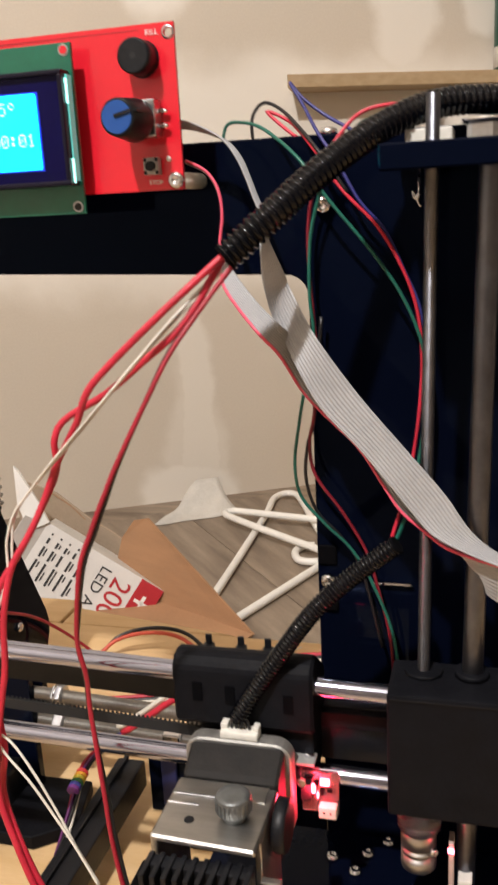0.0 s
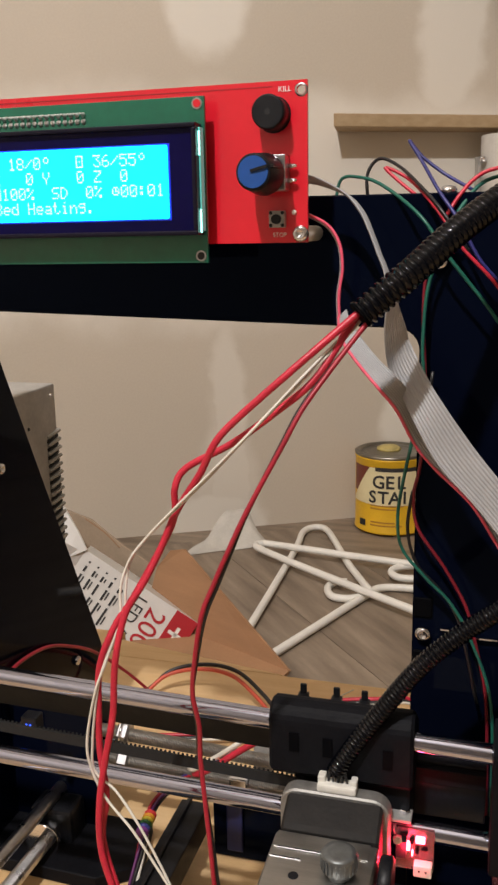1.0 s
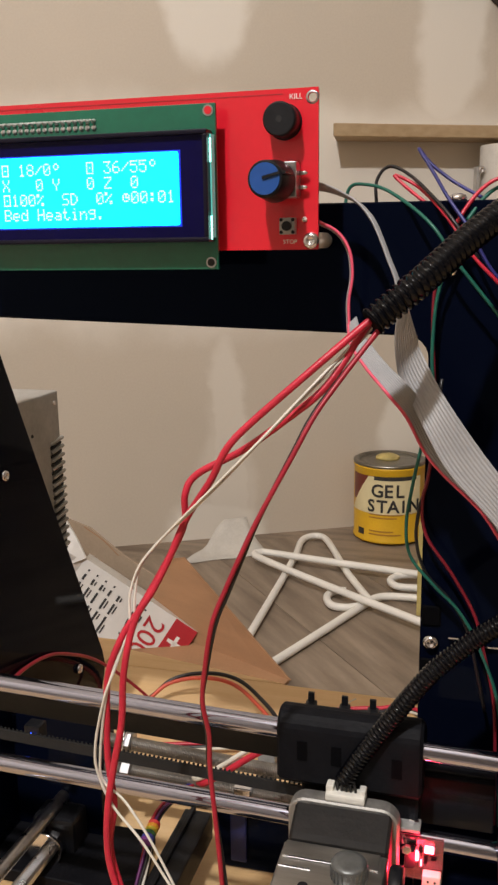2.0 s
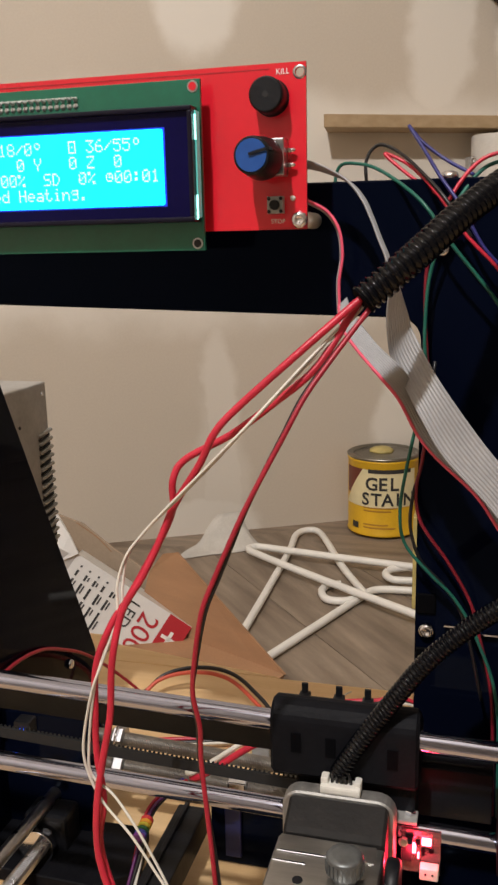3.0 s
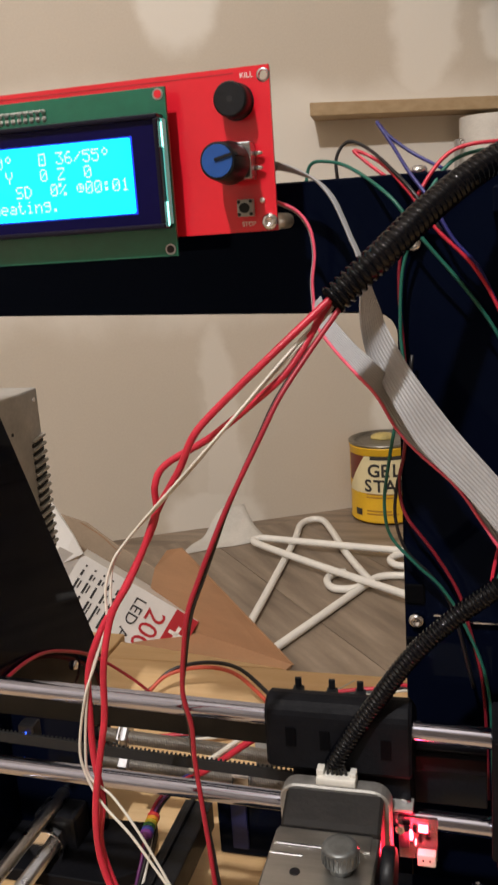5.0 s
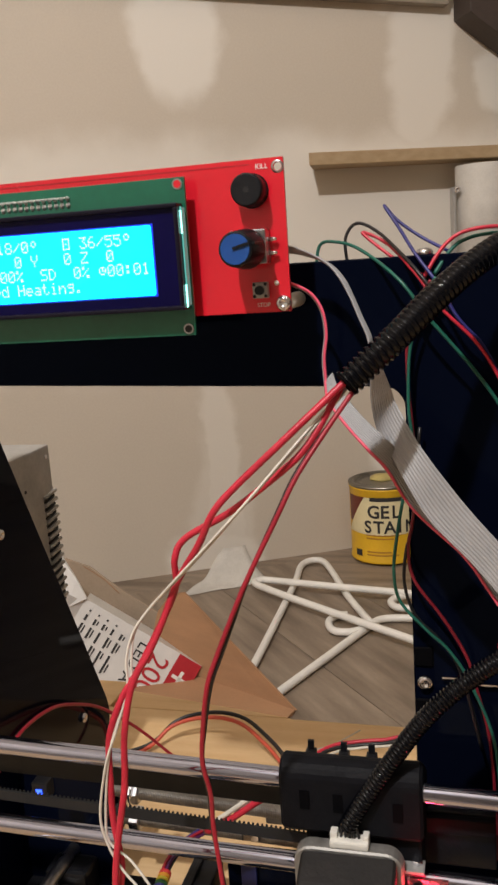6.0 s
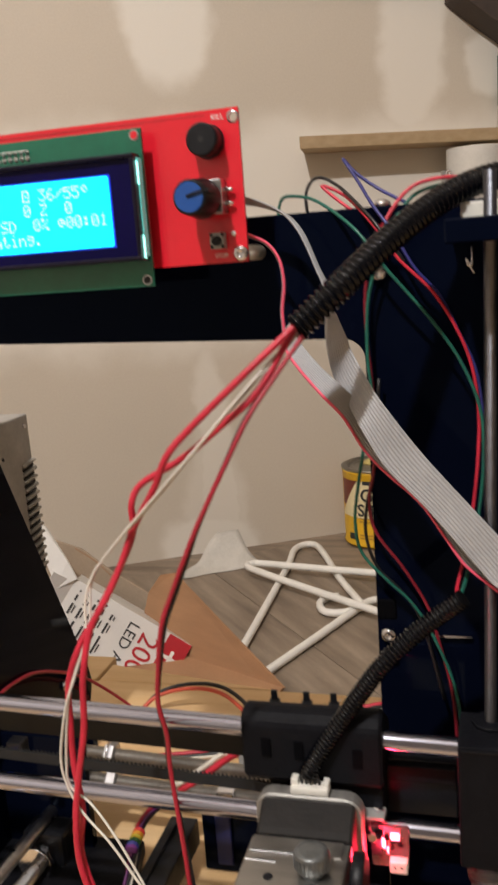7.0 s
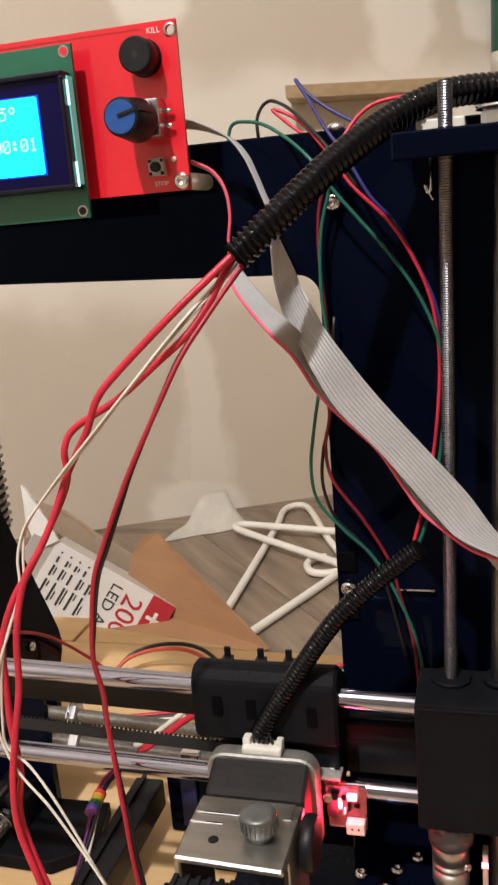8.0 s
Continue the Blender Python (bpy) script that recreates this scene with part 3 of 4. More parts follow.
part("clamp_nut", hexnut((-0.0655, 0.2940, 0.2246), (0, 0, 1), 0.0022, 0.0018), CHROME, endstop)
part("clamp_nut", hexnut((-0.0672, 0.2872, 0.2175), (0, -1, 0), 0.0020, 0.0016), CHROME, endstop)
for x, z, w, h in ((-0.0640, 0.2125, 0.0026, 0.0036), (-0.0588, 0.2158, 0.0036, 0.0024), (-0.0618, 0.2095, 0.0006, 0.0020)):
    part("lamp", box((x - w / 2, 0.2895, z - h / 2), (x + w / 2, 0.2913, z + h / 2), 0.0003), LEDRED, endstop, "glowing red led")
redlamp = new("end_stop_light", bpy.data.lights.new("end_stop_light", "POINT"))
redlamp.data.energy, redlamp.data.color, redlamp.data.shadow_soft_size = 0.040, (1.0, 0.02, 0.05), 0.003
redlamp.data.specular_factor = 0.15
redlamp.location = (-0.0655, 0.2905, 0.2085)

# ---- display ----
display = thing("display_panel", "red controller board with lit cyan lcd and blue knob", "display panel")
FRONT = pose(0, 0, 0, 90, 0, 0)


def hole(x, y, z, r, parent, inner, name="hole"):
    part(name, turned([(0, r + 0.0006), (0.0002, r + 0.0006)], (x, y, z), (0, -1, 0), 20), STEEL, parent)
    part("opening", turned([(0, r), (0.0004, r)], (x, y, z), (0, -1, 0), 20), inner, parent)


def ringed_board():
    """The red board, pierced at its corner."""
    cx, cz, r = -0.1112, 0.4922, 0.0016
    ring = [(cx + r * math.cos(a), cz + r * math.sin(a)) for a in (2 * math.pi * k / 16 for k in range(16))]
    bm = bmesh.new()
    x0, x1, z0, z1 = -0.259, -0.109, 0.4392, 0.4955
    for y in (0.317, 0.3186):
        o = [bm.verts.new((x, y, z)) for x, z in ((x0, z0), (x1, z0), (x1, z1), (x0, z1))]
        h = [bm.verts.new((x, y, z)) for x, z in ring]
        es = [bm.edges.new((o[k], o[(k + 1) % 4])) for k in range(4)] + [bm.edges.new((h[k], h[(k + 1) % 16])) for k in range(16)]
        bmesh.ops.triangle_fill(bm, edges=es, use_beauty=True, use_dissolve=False)
    bm.verts.ensure_lookup_table()
    n = 20
    for k in range(4):
        bm.faces.new((bm.verts[k], bm.verts[(k + 1) % 4], bm.verts[n + (k + 1) % 4], bm.verts[n + k]))
    for k in range(16):
        bm.faces.new((bm.verts[4 + k], bm.verts[4 + (k + 1) % 16], bm.verts[n + 4 + (k + 1) % 16], bm.verts[n + 4 + k]))
    bmesh.ops.recalc_face_normals(bm, faces=bm.faces)
    return bm


board = part("board", ringed_board(), REDPCB, display, "glossy red circuit board")
part("trace", box((-0.259, 0.31685, 0.4936), (-0.122, 0.31698, 0.4939)), CARTONRED, board)
letters("KILL", 0.0026, pose(-0.1172, 0.3168, 0.4926) @ FRONT, WHITE, board)
letters("STOP", 0.0022, pose(-0.1195, 0.3168, 0.4420) @ FRONT, WHITE, board)
part("rim_ring", turned([(0, 0.0017), (0.0001, 0.0024), (0.0002, 0.0024), (0.0002, 0.0017)], (-0.1112, 0.3171, 0.4922), (0, -1, 0), 20, cap=False), STEEL, board)
part("buzzer", join(turned([(0, 0.0060), (0.0086, 0.0060), (0.0094, 0.0054)], (-0.1213, 0.3169, 0.4842), (0, -1, 0), 32), turned([(0, 0.0064), (0.0004, 0.0063)], (-0.1213, 0.3169, 0.4842), (0, -1, 0), 32)), BLACK, display, "round black buzzer")
part("buzzer_hole", turned([(0, 0.0011), (0.0002, 0.0011)], (-0.1213, 0.3076, 0.4842), (0, -1, 0), 14), RUBBER, display)
knob = part("knob", turned([(0, 0.0072), (0.0015, 0.0074), (0.006, 0.0070), (0.0150, 0.0063), (0.0158, 0.0058)], (-0.1227, 0.3085, 0.4631), (0, -1, 0), 40), BLACK, display, "black knob")
part("cap", turned([(0, 0.0054), (0.0005, 0.0053)], (-0.1227, 0.2927, 0.4631), (0, -1, 0), 36), BLUE, knob, "blue cap")
part("pointer", box((-0.0008, -0.0011, -0.0005), (0.0055, -0.0005, 0.0005), m=pose(-0.1227, 0.2927, 0.4636, 0, -14, 0)), BLACK, knob)
part("ridge", box((-0.1166, 0.2930, 0.4645), (-0.1156, 0.3060, 0.4653)), BLACK, knob)
enc = part("encoder", box((-0.1290, 0.3095, 0.4575), (-0.1155, 0.3168, 0.4700), 0.0004), STEEL, display, "silver encoder case")
for z in (0.4662, 0.4612):
    part("pin", turned([(0, 0.0009), (0.0022, 0.0008), (0.003, 0.0004)], (-0.1155, 0.3150, z), (1, 0, 0), 8), CHROME, enc)
key = part("push_button", box((-0.1228, 0.3135, 0.4447), (-0.1170, 0.3169, 0.4507), 0.0003), PSUGREY, display, "small push button")
part("stem", turned([(0, 0.0018), (0.0016, 0.0017)], (-0.1199, 0.3135, 0.4477), (0, -1, 0), 18), BLACK, key)
for dx in (-0.0022, 0.0022):
    for dz in (-0.0022, 0.0022):
        part("rivet", turned([(0, 0.0007), (0.0003, 0.0006)], (-0.1199 + dx, 0.3135, 0.4477 + dz), (0, -1, 0), 8), BLACK, key)
part("solder_blob", turned([(0, 0.0010), (0.0006, 0.0009), (0.0010, 0.0004)], (-0.1140, 0.3169, 0.4500), (0, -1, 0), 10), WHITE, display)
part("screw", bolt_head((-0.1116, 0.3169, 0.4424), (0, -1, 0), 0.0030, 0.0022), CHROME, display)
part("spacer", turned([(0, 0.0030), (0.0255, 0.0030)], (-0.1116, 0.3188, 0.4424), (0, 1, 0), 18), NYLON, display, "white nylon spacer")
part("spacer", turned([(0, 0.0030), (0.0255, 0.0030)], (-0.2560, 0.3188, 0.4424), (0, 1, 0), 18), NYLON, display, "white nylon spacer")

lcd = part("lcd_board", box((-0.243, 0.309, 0.4325), (-0.145, 0.3106, 0.491), 0.0002), GREENPCB, display, "green lcd circuit board")
hole(-0.1477, 0.3089, 0.4885, 0.0014, lcd, REDPCB)
hole(-0.1477, 0.3089, 0.4350, 0.0014, lcd, RUBBER)
part("lcd_frame", join(box((-0.2415, 0.3015, 0.4798), (-0.1462, 0.3088, 0.4815), 0.0005), box((-0.2415, 0.3015, 0.4425), (-0.1462, 0.3088, 0.4442), 0.0005), box((-0.1479, 0.3015, 0.4442), (-0.1462, 0.3088, 0.4798), 0.0005),
                       box((-0.2415, 0.3015, 0.4442), (-0.2398, 0.3088, 0.4798), 0.0005)), FRAME, lcd, "black metal lcd frame")
part("window", box((-0.2398, 0.3033, 0.4442), (-0.1479, 0.3060, 0.4798)), BEZEL, lcd, "dark blue lcd window")
part("backlight_edge", box((-0.1461, 0.3045, 0.4440), (-0.1454, 0.3085, 0.4800), 0.0002), mat("backlight_diffuser", (0.12, 0.55, 0.50), 0.25, var=0.0, emit=0.25), lcd, "glowing pale backlight edge")
for z in (0.4745, 0.4475):
    part("backlight_lamp", box((-0.1461, 0.3040, z - 0.0042), (-0.1454, 0.3046, z + 0.0042), 0.0002), mat("backlight_led", (0.35, 1.0, 0.85), 0.3, var=0.0, emit=2.0), lcd, "bright backlight led")
part("screen", plate(round_corner(-0.1581, 0.4735, 0.0008, 0, 90, 3) + round_corner(-0.2337, 0.4735, 0.0008, 90, 180, 3) + round_corner(-0.2337, 0.4493, 0.0008, 180, 270, 3) + round_corner(-0.1581, 0.4493, 0.0008, 270, 360, 3), "y", 0.3027, 0.3031, 0), SCREEN, lcd, "lit cyan screen")
for k in range(16):
    x = -0.1925 - k * 0.00254
    pin = part("pin", turned([(0, 0.0010), (0.0006, 0.0008), (0.0016, 0.0004), (0.0030, 0.00035)], (x, 0.3089, 0.4868), (0, -1, 0.1), 8), SOLDER, lcd)
    part("solder_joint", turned([(0, 0.0011), (0.0005, 0.0008), (0.0008, 0.0003)], (x, 0.3089, 0.4845), (0, -1, 0), 8), SOLDER, lcd)

part("screen_border", box((-0.2350, 0.30312, 0.4480), (-0.1567, 0.3033, 0.4748)), mat("lcd_border_glow", (0.01, 0.03, 0.75), 0.3, var=0.0, emit=0.45), lcd, "deep blue lit border")
# characters on the screen, five dots by seven: column, row, text
CELL, ROWH = 0.00351, 0.00545
DOTS = {"0": "0E11131519110E", "1": "040C040404040E", "3": "1F02040201110E", "5": "1F101E0101110E", "6": "0608101E11110E", "8": "0E11110E11110E", "/": "00010204081000", "%": "18190204081303",
        ":": "000C0C000C0C00", ".": "00000000000C0C", "°": "06090906000000", "X": "11110A040A1111", "Y": "1111110A040404", "Z": "1F01020408101F", "S": "0F10100E01011E", "D": "1C12111111121C",
        "B": "1E11111E11111E", "H": "1111111F111111", "e": "00000E111F100E", "d": "01010D1311110F", "a": "00000E010F110F", "t": "08081C08080906", "i": "04000C0404040E", "n": "00001619111111", "g": "000F110F01010E",
        "□": "1F11111511111F", "◦": "000E1517110E00"}


def dotted(ch, x, z):
    """One character of the screen: square dots on the character grid."""
    bm = bmesh.new()
    code = DOTS[ch]
    dx, dz = 0.00060, 0.00063
    for r in range(7):
        bits = int(code[2 * r:2 * r + 2], 16)
        for c in range(5):
            if bits >> (4 - c) & 1:
                px, pz = x + (c - 2) * dx, z + (3 - r) * dz
                box((px - 0.00021, 0.30255, pz - 0.00023), (px + 0.00021, 0.30268, pz + 0.00023), bm=bm)
    return part("character", bm, TEXT, lcd)


for col, row, text in ((0, 0, "□"), (2, 0, "18/0°"), (10, 0, "□"), (12, 0, "36/55°"), (0, 1, "X"), (4, 1, "0"), (6, 1, "Y"), (10, 1, "0"), (12, 1, "Z"), (15, 1, "0"), (0, 2, "□"), (1, 2, "100%"), (7, 2, "SD"), (11, 2, "0%"), (14, 2, "◦00:01"),
                       (0, 3, "Bed"), (4, 3, "Heating.")):
    for k, ch in enumerate(text):
        dotted(ch, -0.2290 + (col + k + 0.5) * CELL, 0.4697 - row * ROWH)

# ---- cables ----
R1L = [(-0.0777, 0.303, 0.419), (-0.0793, 0.311, 0.4052), (-0.0779, 0.3185, 0.391), (-0.0721, 0.3125, 0.3825), (-0.0665, 0.307, 0.3735), (-0.0582, 0.3045, 0.3603), (-0.043, 0.3024, 0.3444), (-0.0257, 0.3003, 0.3234), (-0.0182, 0.2982, 0.3161), (-0.0058, 0.2961, 0.3106), (0.0067, 0.294, 0.3067)]
R1R = [(-0.0745, 0.303, 0.4197), (-0.0718, 0.311, 0.4087), (-0.0709, 0.314, 0.4039), (-0.0652, 0.31, 0.3938), (-0.0585, 0.306, 0.3838), (-0.0448, 0.3042, 0.3654), (-0.0289, 0.3025, 0.347), (-0.0153, 0.3009, 0.3314), (-0.0052, 0.2993, 0.3175), (0.0051, 0.2976, 0.3102), (0.0157, 0.296, 0.3061)]
R2L = [(-0.0982, 0.322, 0.4116), (-0.0969, 0.319, 0.4042), (-0.0902, 0.313, 0.3964), (-0.0808, 0.306, 0.3876), (-0.0747, 0.312, 0.3784), (-0.0685, 0.318, 0.3647), (-0.061, 0.3195, 0.3553), (-0.0469, 0.313, 0.344), (-0.0376, 0.308, 0.3318), (-0.0311, 0.306, 0.3226), (-0.0234, 0.304, 0.3165), (-0.0147, 0.302, 0.3105), (-0.0053, 0.3, 0.3078), (0.0069, 0.298, 0.305)]
R2R = [(-0.0952, 0.3215, 0.4145), (-0.0924, 0.319, 0.4088), (-0.0832, 0.3135, 0.3987), (-0.0746, 0.3085, 0.3915), (-0.0685, 0.318, 0.3819), (-0.0613, 0.32, 0.3699), (-0.0526, 0.32, 0.3592), (-0.0405, 0.317, 0.3481), (-0.0306, 0.313, 0.3365), (-0.0229, 0.311, 0.3267), (-0.0152, 0.309, 0.3201), (-0.0077, 0.307, 0.3125), (-0.0022, 0.3054, 0.2943), (0.009, 0.304, 0.2857)]
R0 = [(-0.1180, 0.323, 0.4640), (-0.1102, 0.325, 0.4632), (-0.103, 0.326, 0.4602), (-0.0957, 0.325, 0.4557), (-0.0902, 0.322, 0.4493), (-0.0865, 0.32, 0.4422), (-0.0835, 0.318, 0.4352), (-0.0802, 0.316, 0.4273), (-0.0797, 0.3145, 0.4185)]
P0 = [(-0.1106, 0.325, 0.4494), (-0.1033, 0.326, 0.4453), (-0.0987, 0.325, 0.4386), (-0.0973, 0.324, 0.4295), (-0.0984, 0.323, 0.4197), (-0.0978, 0.3215, 0.409)]


def ribbon(left, right, n, name, label, stripe=0.5, mater=None):
    """A flat ribbon of n ridged wires between two edges."""
    a, b = spline(left, 6), spline(right, 6)
    bm = bmesh.new()
    rows = []
    m = n * 4
    for i, (p, q) in enumerate(zip(a, b)):
        t = (a[min(i + 1, len(a) - 1)] + b[min(i + 1, len(a) - 1)] - a[max(i - 1, 0)] - b[max(i - 1, 0)]).normalized()
        up = t.cross(q - p).normalized()
        rows.append([(bm.verts.new(p.lerp(q, k / m) + up * (0.00045 * abs(math.sin(math.pi * k / 4)))), bm.verts.new(p.lerp(q, k / m) - up * (0.00008 + 0.00045 * abs(math.sin(math.pi * k / 4))))) for k in range(m + 1)])
    for r, s in zip(rows, rows[1:]):
        for k in range(m):
            bm.faces.new((r[k][0], r[k + 1][0], s[k + 1][0], s[k][0])).smooth = True
            bm.faces.new((r[k][1], s[k][1], s[k + 1][1], r[k + 1][1])).smooth = True
        bm.faces.new((r[0][0], s[0][0], s[0][1], r[0][1]))
        bm.faces.new((r[m][0], r[m][1], s[m][1], s[m][0]))
    t = thing(name, label, "ribbon cable")
    part("band", bm, mater or RIBBON, t)
    part("edge_wire", tube(left, abs(stripe) / 1000, 8, 6), PINK if stripe > 0 else RIBBON, t, "pink edge wire" if stripe > 0 else "")
    return t


ribbon(R1L, R1R, 10, "ribbon_cable", "grey flat ribbon cable twisting down past the frame", -0.4)
ribbon(R2L, R2R, 10, "ribbon_cable", "grey flat ribbon cable with a pink edge wire", 0.65)
low = [(p[0] + 0.0005, p[1] + (0.003, 0.004, 0.005, 0.005, 0.005, 0.004, 0.004, 0.005, 0.006)[i], p[2] - (0.0030, 0.0026, 0.0016, 0.0006, 0.0, 0.0, 0.0, 0.0, 0.0)[i]) for i, p in enumerate(R0)]
ribbon(R0, low, 10, "ribbon_cable", "grey ribbon cable arching from the display", -0.3)
low = [(p[0] - 0.0012, p[1] + 0.0038, p[2] - 0.0004) for p in P0]
ribbon(P0, low, 10, "ribbon_cable", "grey ribbon cable edge with a pink wire behind the display", 0.6)

WA = [(-0.079, 0.281, 0.421), (-0.085, 0.277, 0.416), (-0.103, 0.268, 0.4), (-0.122, 0.264, 0.383), (-0.129, 0.262, 0.375), (-0.135, 0.264, 0.364), (-0.145, 0.266, 0.349), (-0.151, 0.264, 0.335), (-0.156, 0.26, 0.324), (-0.162, 0.256, 0.313), (-0.165, 0.252, 0.296), (-0.166, 0.25, 0.277), (-0.169, 0.248, 0.26), (-0.171, 0.245, 0.243), (-0.17, 0.242, 0.227), (-0.165, 0.24, 0.212), (-0.158, 0.238, 0.195), (-0.148, 0.236, 0.178)]
WB = [(-0.081, 0.283, 0.420), (-0.086, 0.28, 0.414), (-0.097, 0.272, 0.396), (-0.111, 0.268, 0.384), (-0.126, 0.27, 0.373), (-0.142, 0.27, 0.364), (-0.146, 0.268, 0.357), (-0.147, 0.269, 0.346), (-0.152, 0.266, 0.334), (-0.161, 0.261, 0.317), (-0.167, 0.257, 0.307), (-0.172, 0.254, 0.293), (-0.173, 0.253, 0.276), (-0.173, 0.252, 0.26), (-0.17, 0.249, 0.244), (-0.171, 0.246, 0.228), (-0.164, 0.242, 0.21), (-0.156, 0.24, 0.193), (-0.146, 0.238, 0.176)]
WC = [(-0.077, 0.282, 0.420), (-0.081, 0.278, 0.414), (-0.091, 0.27, 0.4), (-0.099, 0.263, 0.388), (-0.105, 0.258, 0.376), (-0.1155, 0.253, 0.3555), (-0.121, 0.25, 0.343), (-0.126, 0.248, 0.331), (-0.13, 0.246, 0.32), (-0.133, 0.246, 0.303), (-0.134, 0.246, 0.291), (-0.132, 0.246, 0.279), (-0.132, 0.246, 0.267), (-0.13, 0.244, 0.25), (-0.128, 0.242, 0.235), (-0.126, 0.24, 0.219), (-0.122, 0.238, 0.20), (-0.116, 0.236, 0.185)]
WD = [(-0.083, 0.283, 0.418), (-0.087, 0.28, 0.412), (-0.1005, 0.268, 0.397), (-0.116, 0.262, 0.380), (-0.131, 0.261, 0.3645), (-0.1445, 0.262, 0.351), (-0.156, 0.264, 0.339), (-0.162, 0.262, 0.331), (-0.165, 0.260, 0.321), (-0.165, 0.258, 0.31), (-0.169, 0.254, 0.296), (-0.173, 0.251, 0.284), (-0.177, 0.25, 0.264), (-0.175, 0.249, 0.253), (-0.169, 0.247, 0.244), (-0.158, 0.244, 0.235), (-0.149, 0.242, 0.224), (-0.141, 0.24, 0.214), (-0.132, 0.238, 0.20)]
tagged(part("heater_wire", tube(WA, 0.00125), REDWIRE), "thick red silicone heater wire hanging from the sleeve", "wire", "hot end wires")
tagged(part("heater_wire", tube(WB, 0.00125), REDWIRE), "thick red silicone heater wire hanging from the sleeve", "wire", "hot end wires")
pair = thing("fan_wire", "flat pair of red and black fan wires", "wire", "hot end wires")
part("red_strand", tube(WC, 0.00085), DARKRED, pair, "crimson strand")
part("black_strand", tube([(x + 0.0010 * math.sin(i * 0.75 + 2.4), y + 0.0012 + 0.0004 * math.cos(i * 0.75 + 2.4), z - 0.0003) for i, (x, y, z) in enumerate(WC)], 0.00085), BLACKWIRE, pair, "black strand")
pair = thing("sensor_wire", "thin pair of off-white sensor wires", "wire", "hot end wires")
part("strand", tube(WD, 0.0005), WHITEWIRE, pair)
wobble = [(x + 0.0011 * math.sin(i * 1.7) + 0.0006, y + 0.0009, z + 0.0008 * math.cos(i * 1.3)) for i, (x, y, z) in enumerate(WD)]
wobble[14] = (-0.1655, 0.248, 0.2470)
wobble[15] = (-0.1560, 0.245, 0.2370)
part("strand", tube(wobble, 0.0005), WHITEWIRE, pair)

LOOM1 = [(-0.083, 0.278, 0.4165), (-0.068, 0.285, 0.4295), (-0.053, 0.3, 0.4435), (-0.036, 0.318, 0.456), (-0.02, 0.33, 0.4625), (-0.003, 0.338, 0.4635), (0.015, 0.345, 0.4615), (0.04, 0.352, 0.452)]
LOOM2 = [(-0.032, 0.299, 0.3115), (-0.049, 0.3, 0.297), (-0.0635, 0.297, 0.283), (-0.078, 0.295, 0.2625), (-0.0875, 0.293, 0.2485), (-0.0935, 0.2915, 0.2385)]
for L, wide, what in ((LOOM1, 0.0051, "black corrugated cable sleeve arching over the frame"), (LOOM2, 0.0037, "black corrugated cable sleeve running to the motor plug")):
    sleeve = part("cable_sleeve", corrugated(L, wide, 0.0024 if wide > 0.005 else 0.0017), LOOM)
    tagged(sleeve, what, "cable sleeve", "cable sleeves")
    part("end_ring", rod(Vector(L[0]) - (Vector(L[1]) - Vector(L[0])).normalized() * 0.0008, Vector(L[0]) + (Vector(L[1]) - Vector(L[0])).normalized() * 0.0006, wide * 0.93, 20), RECESS, sleeve, "dark cut end")

GREEN1 = [(-0.107, 0.36, 0.450), (-0.105, 0.362, 0.463), (-0.097, 0.358, 0.464), (-0.086, 0.35, 0.46), (-0.07, 0.334, 0.448), (-0.059, 0.332, 0.433), (-0.043, 0.333, 0.413), (-0.032, 0.334, 0.396), (-0.025, 0.334, 0.378), (-0.0235, 0.332, 0.361), (-0.025, 0.33, 0.342), (-0.028, 0.326, 0.324), (-0.031, 0.312, 0.314), (-0.034, 0.3, 0.309)]
RED1 = [(-0.062, 0.343, 0.449), (-0.075, 0.35, 0.4575), (-0.086, 0.355, 0.467), (-0.076, 0.353, 0.462), (-0.064, 0.338, 0.45), (-0.054, 0.334, 0.436), (-0.041, 0.334, 0.422), (-0.032, 0.335, 0.406), (-0.027, 0.335, 0.391), (-0.0252, 0.335, 0.373), (-0.026, 0.333, 0.355), (-0.028, 0.33, 0.338), (-0.031, 0.325, 0.322), (-0.034, 0.312, 0.312), (-0.035, 0.3, 0.308)]
BLUE1 = [(-0.052, 0.35, 0.4575), (-0.063, 0.355, 0.464), (-0.072, 0.357, 0.471), (-0.077, 0.358, 0.477), (-0.071, 0.352, 0.468), (-0.064, 0.343, 0.457), (-0.056, 0.337, 0.446), (-0.048, 0.335, 0.432), (-0.039, 0.336, 0.421), (-0.032, 0.337, 0.406), (-0.026, 0.337, 0.391), (-0.0235, 0.337, 0.37), (-0.024, 0.335, 0.35)]
BLACK1 = [(-0.093, 0.36, 0.452), (-0.094, 0.362, 0.465), (-0.089, 0.362, 0.471), (-0.08, 0.356, 0.467), (-0.069, 0.343, 0.457), (-0.061, 0.335, 0.448), (-0.052, 0.334, 0.435)]
GREEN2 = [(-0.056, 0.333, 0.448), (-0.06, 0.335, 0.442), (-0.063, 0.336, 0.434), (-0.067, 0.337, 0.419), (-0.068, 0.337, 0.398), (-0.067, 0.337, 0.381), (-0.071, 0.337, 0.362), (-0.074, 0.336, 0.346), (-0.076, 0.335, 0.33), (-0.074, 0.336, 0.316), (-0.064, 0.336, 0.304), (-0.054, 0.336, 0.294), (-0.045, 0.336, 0.278), (-0.036, 0.335, 0.25), (-0.034, 0.333, 0.20)]
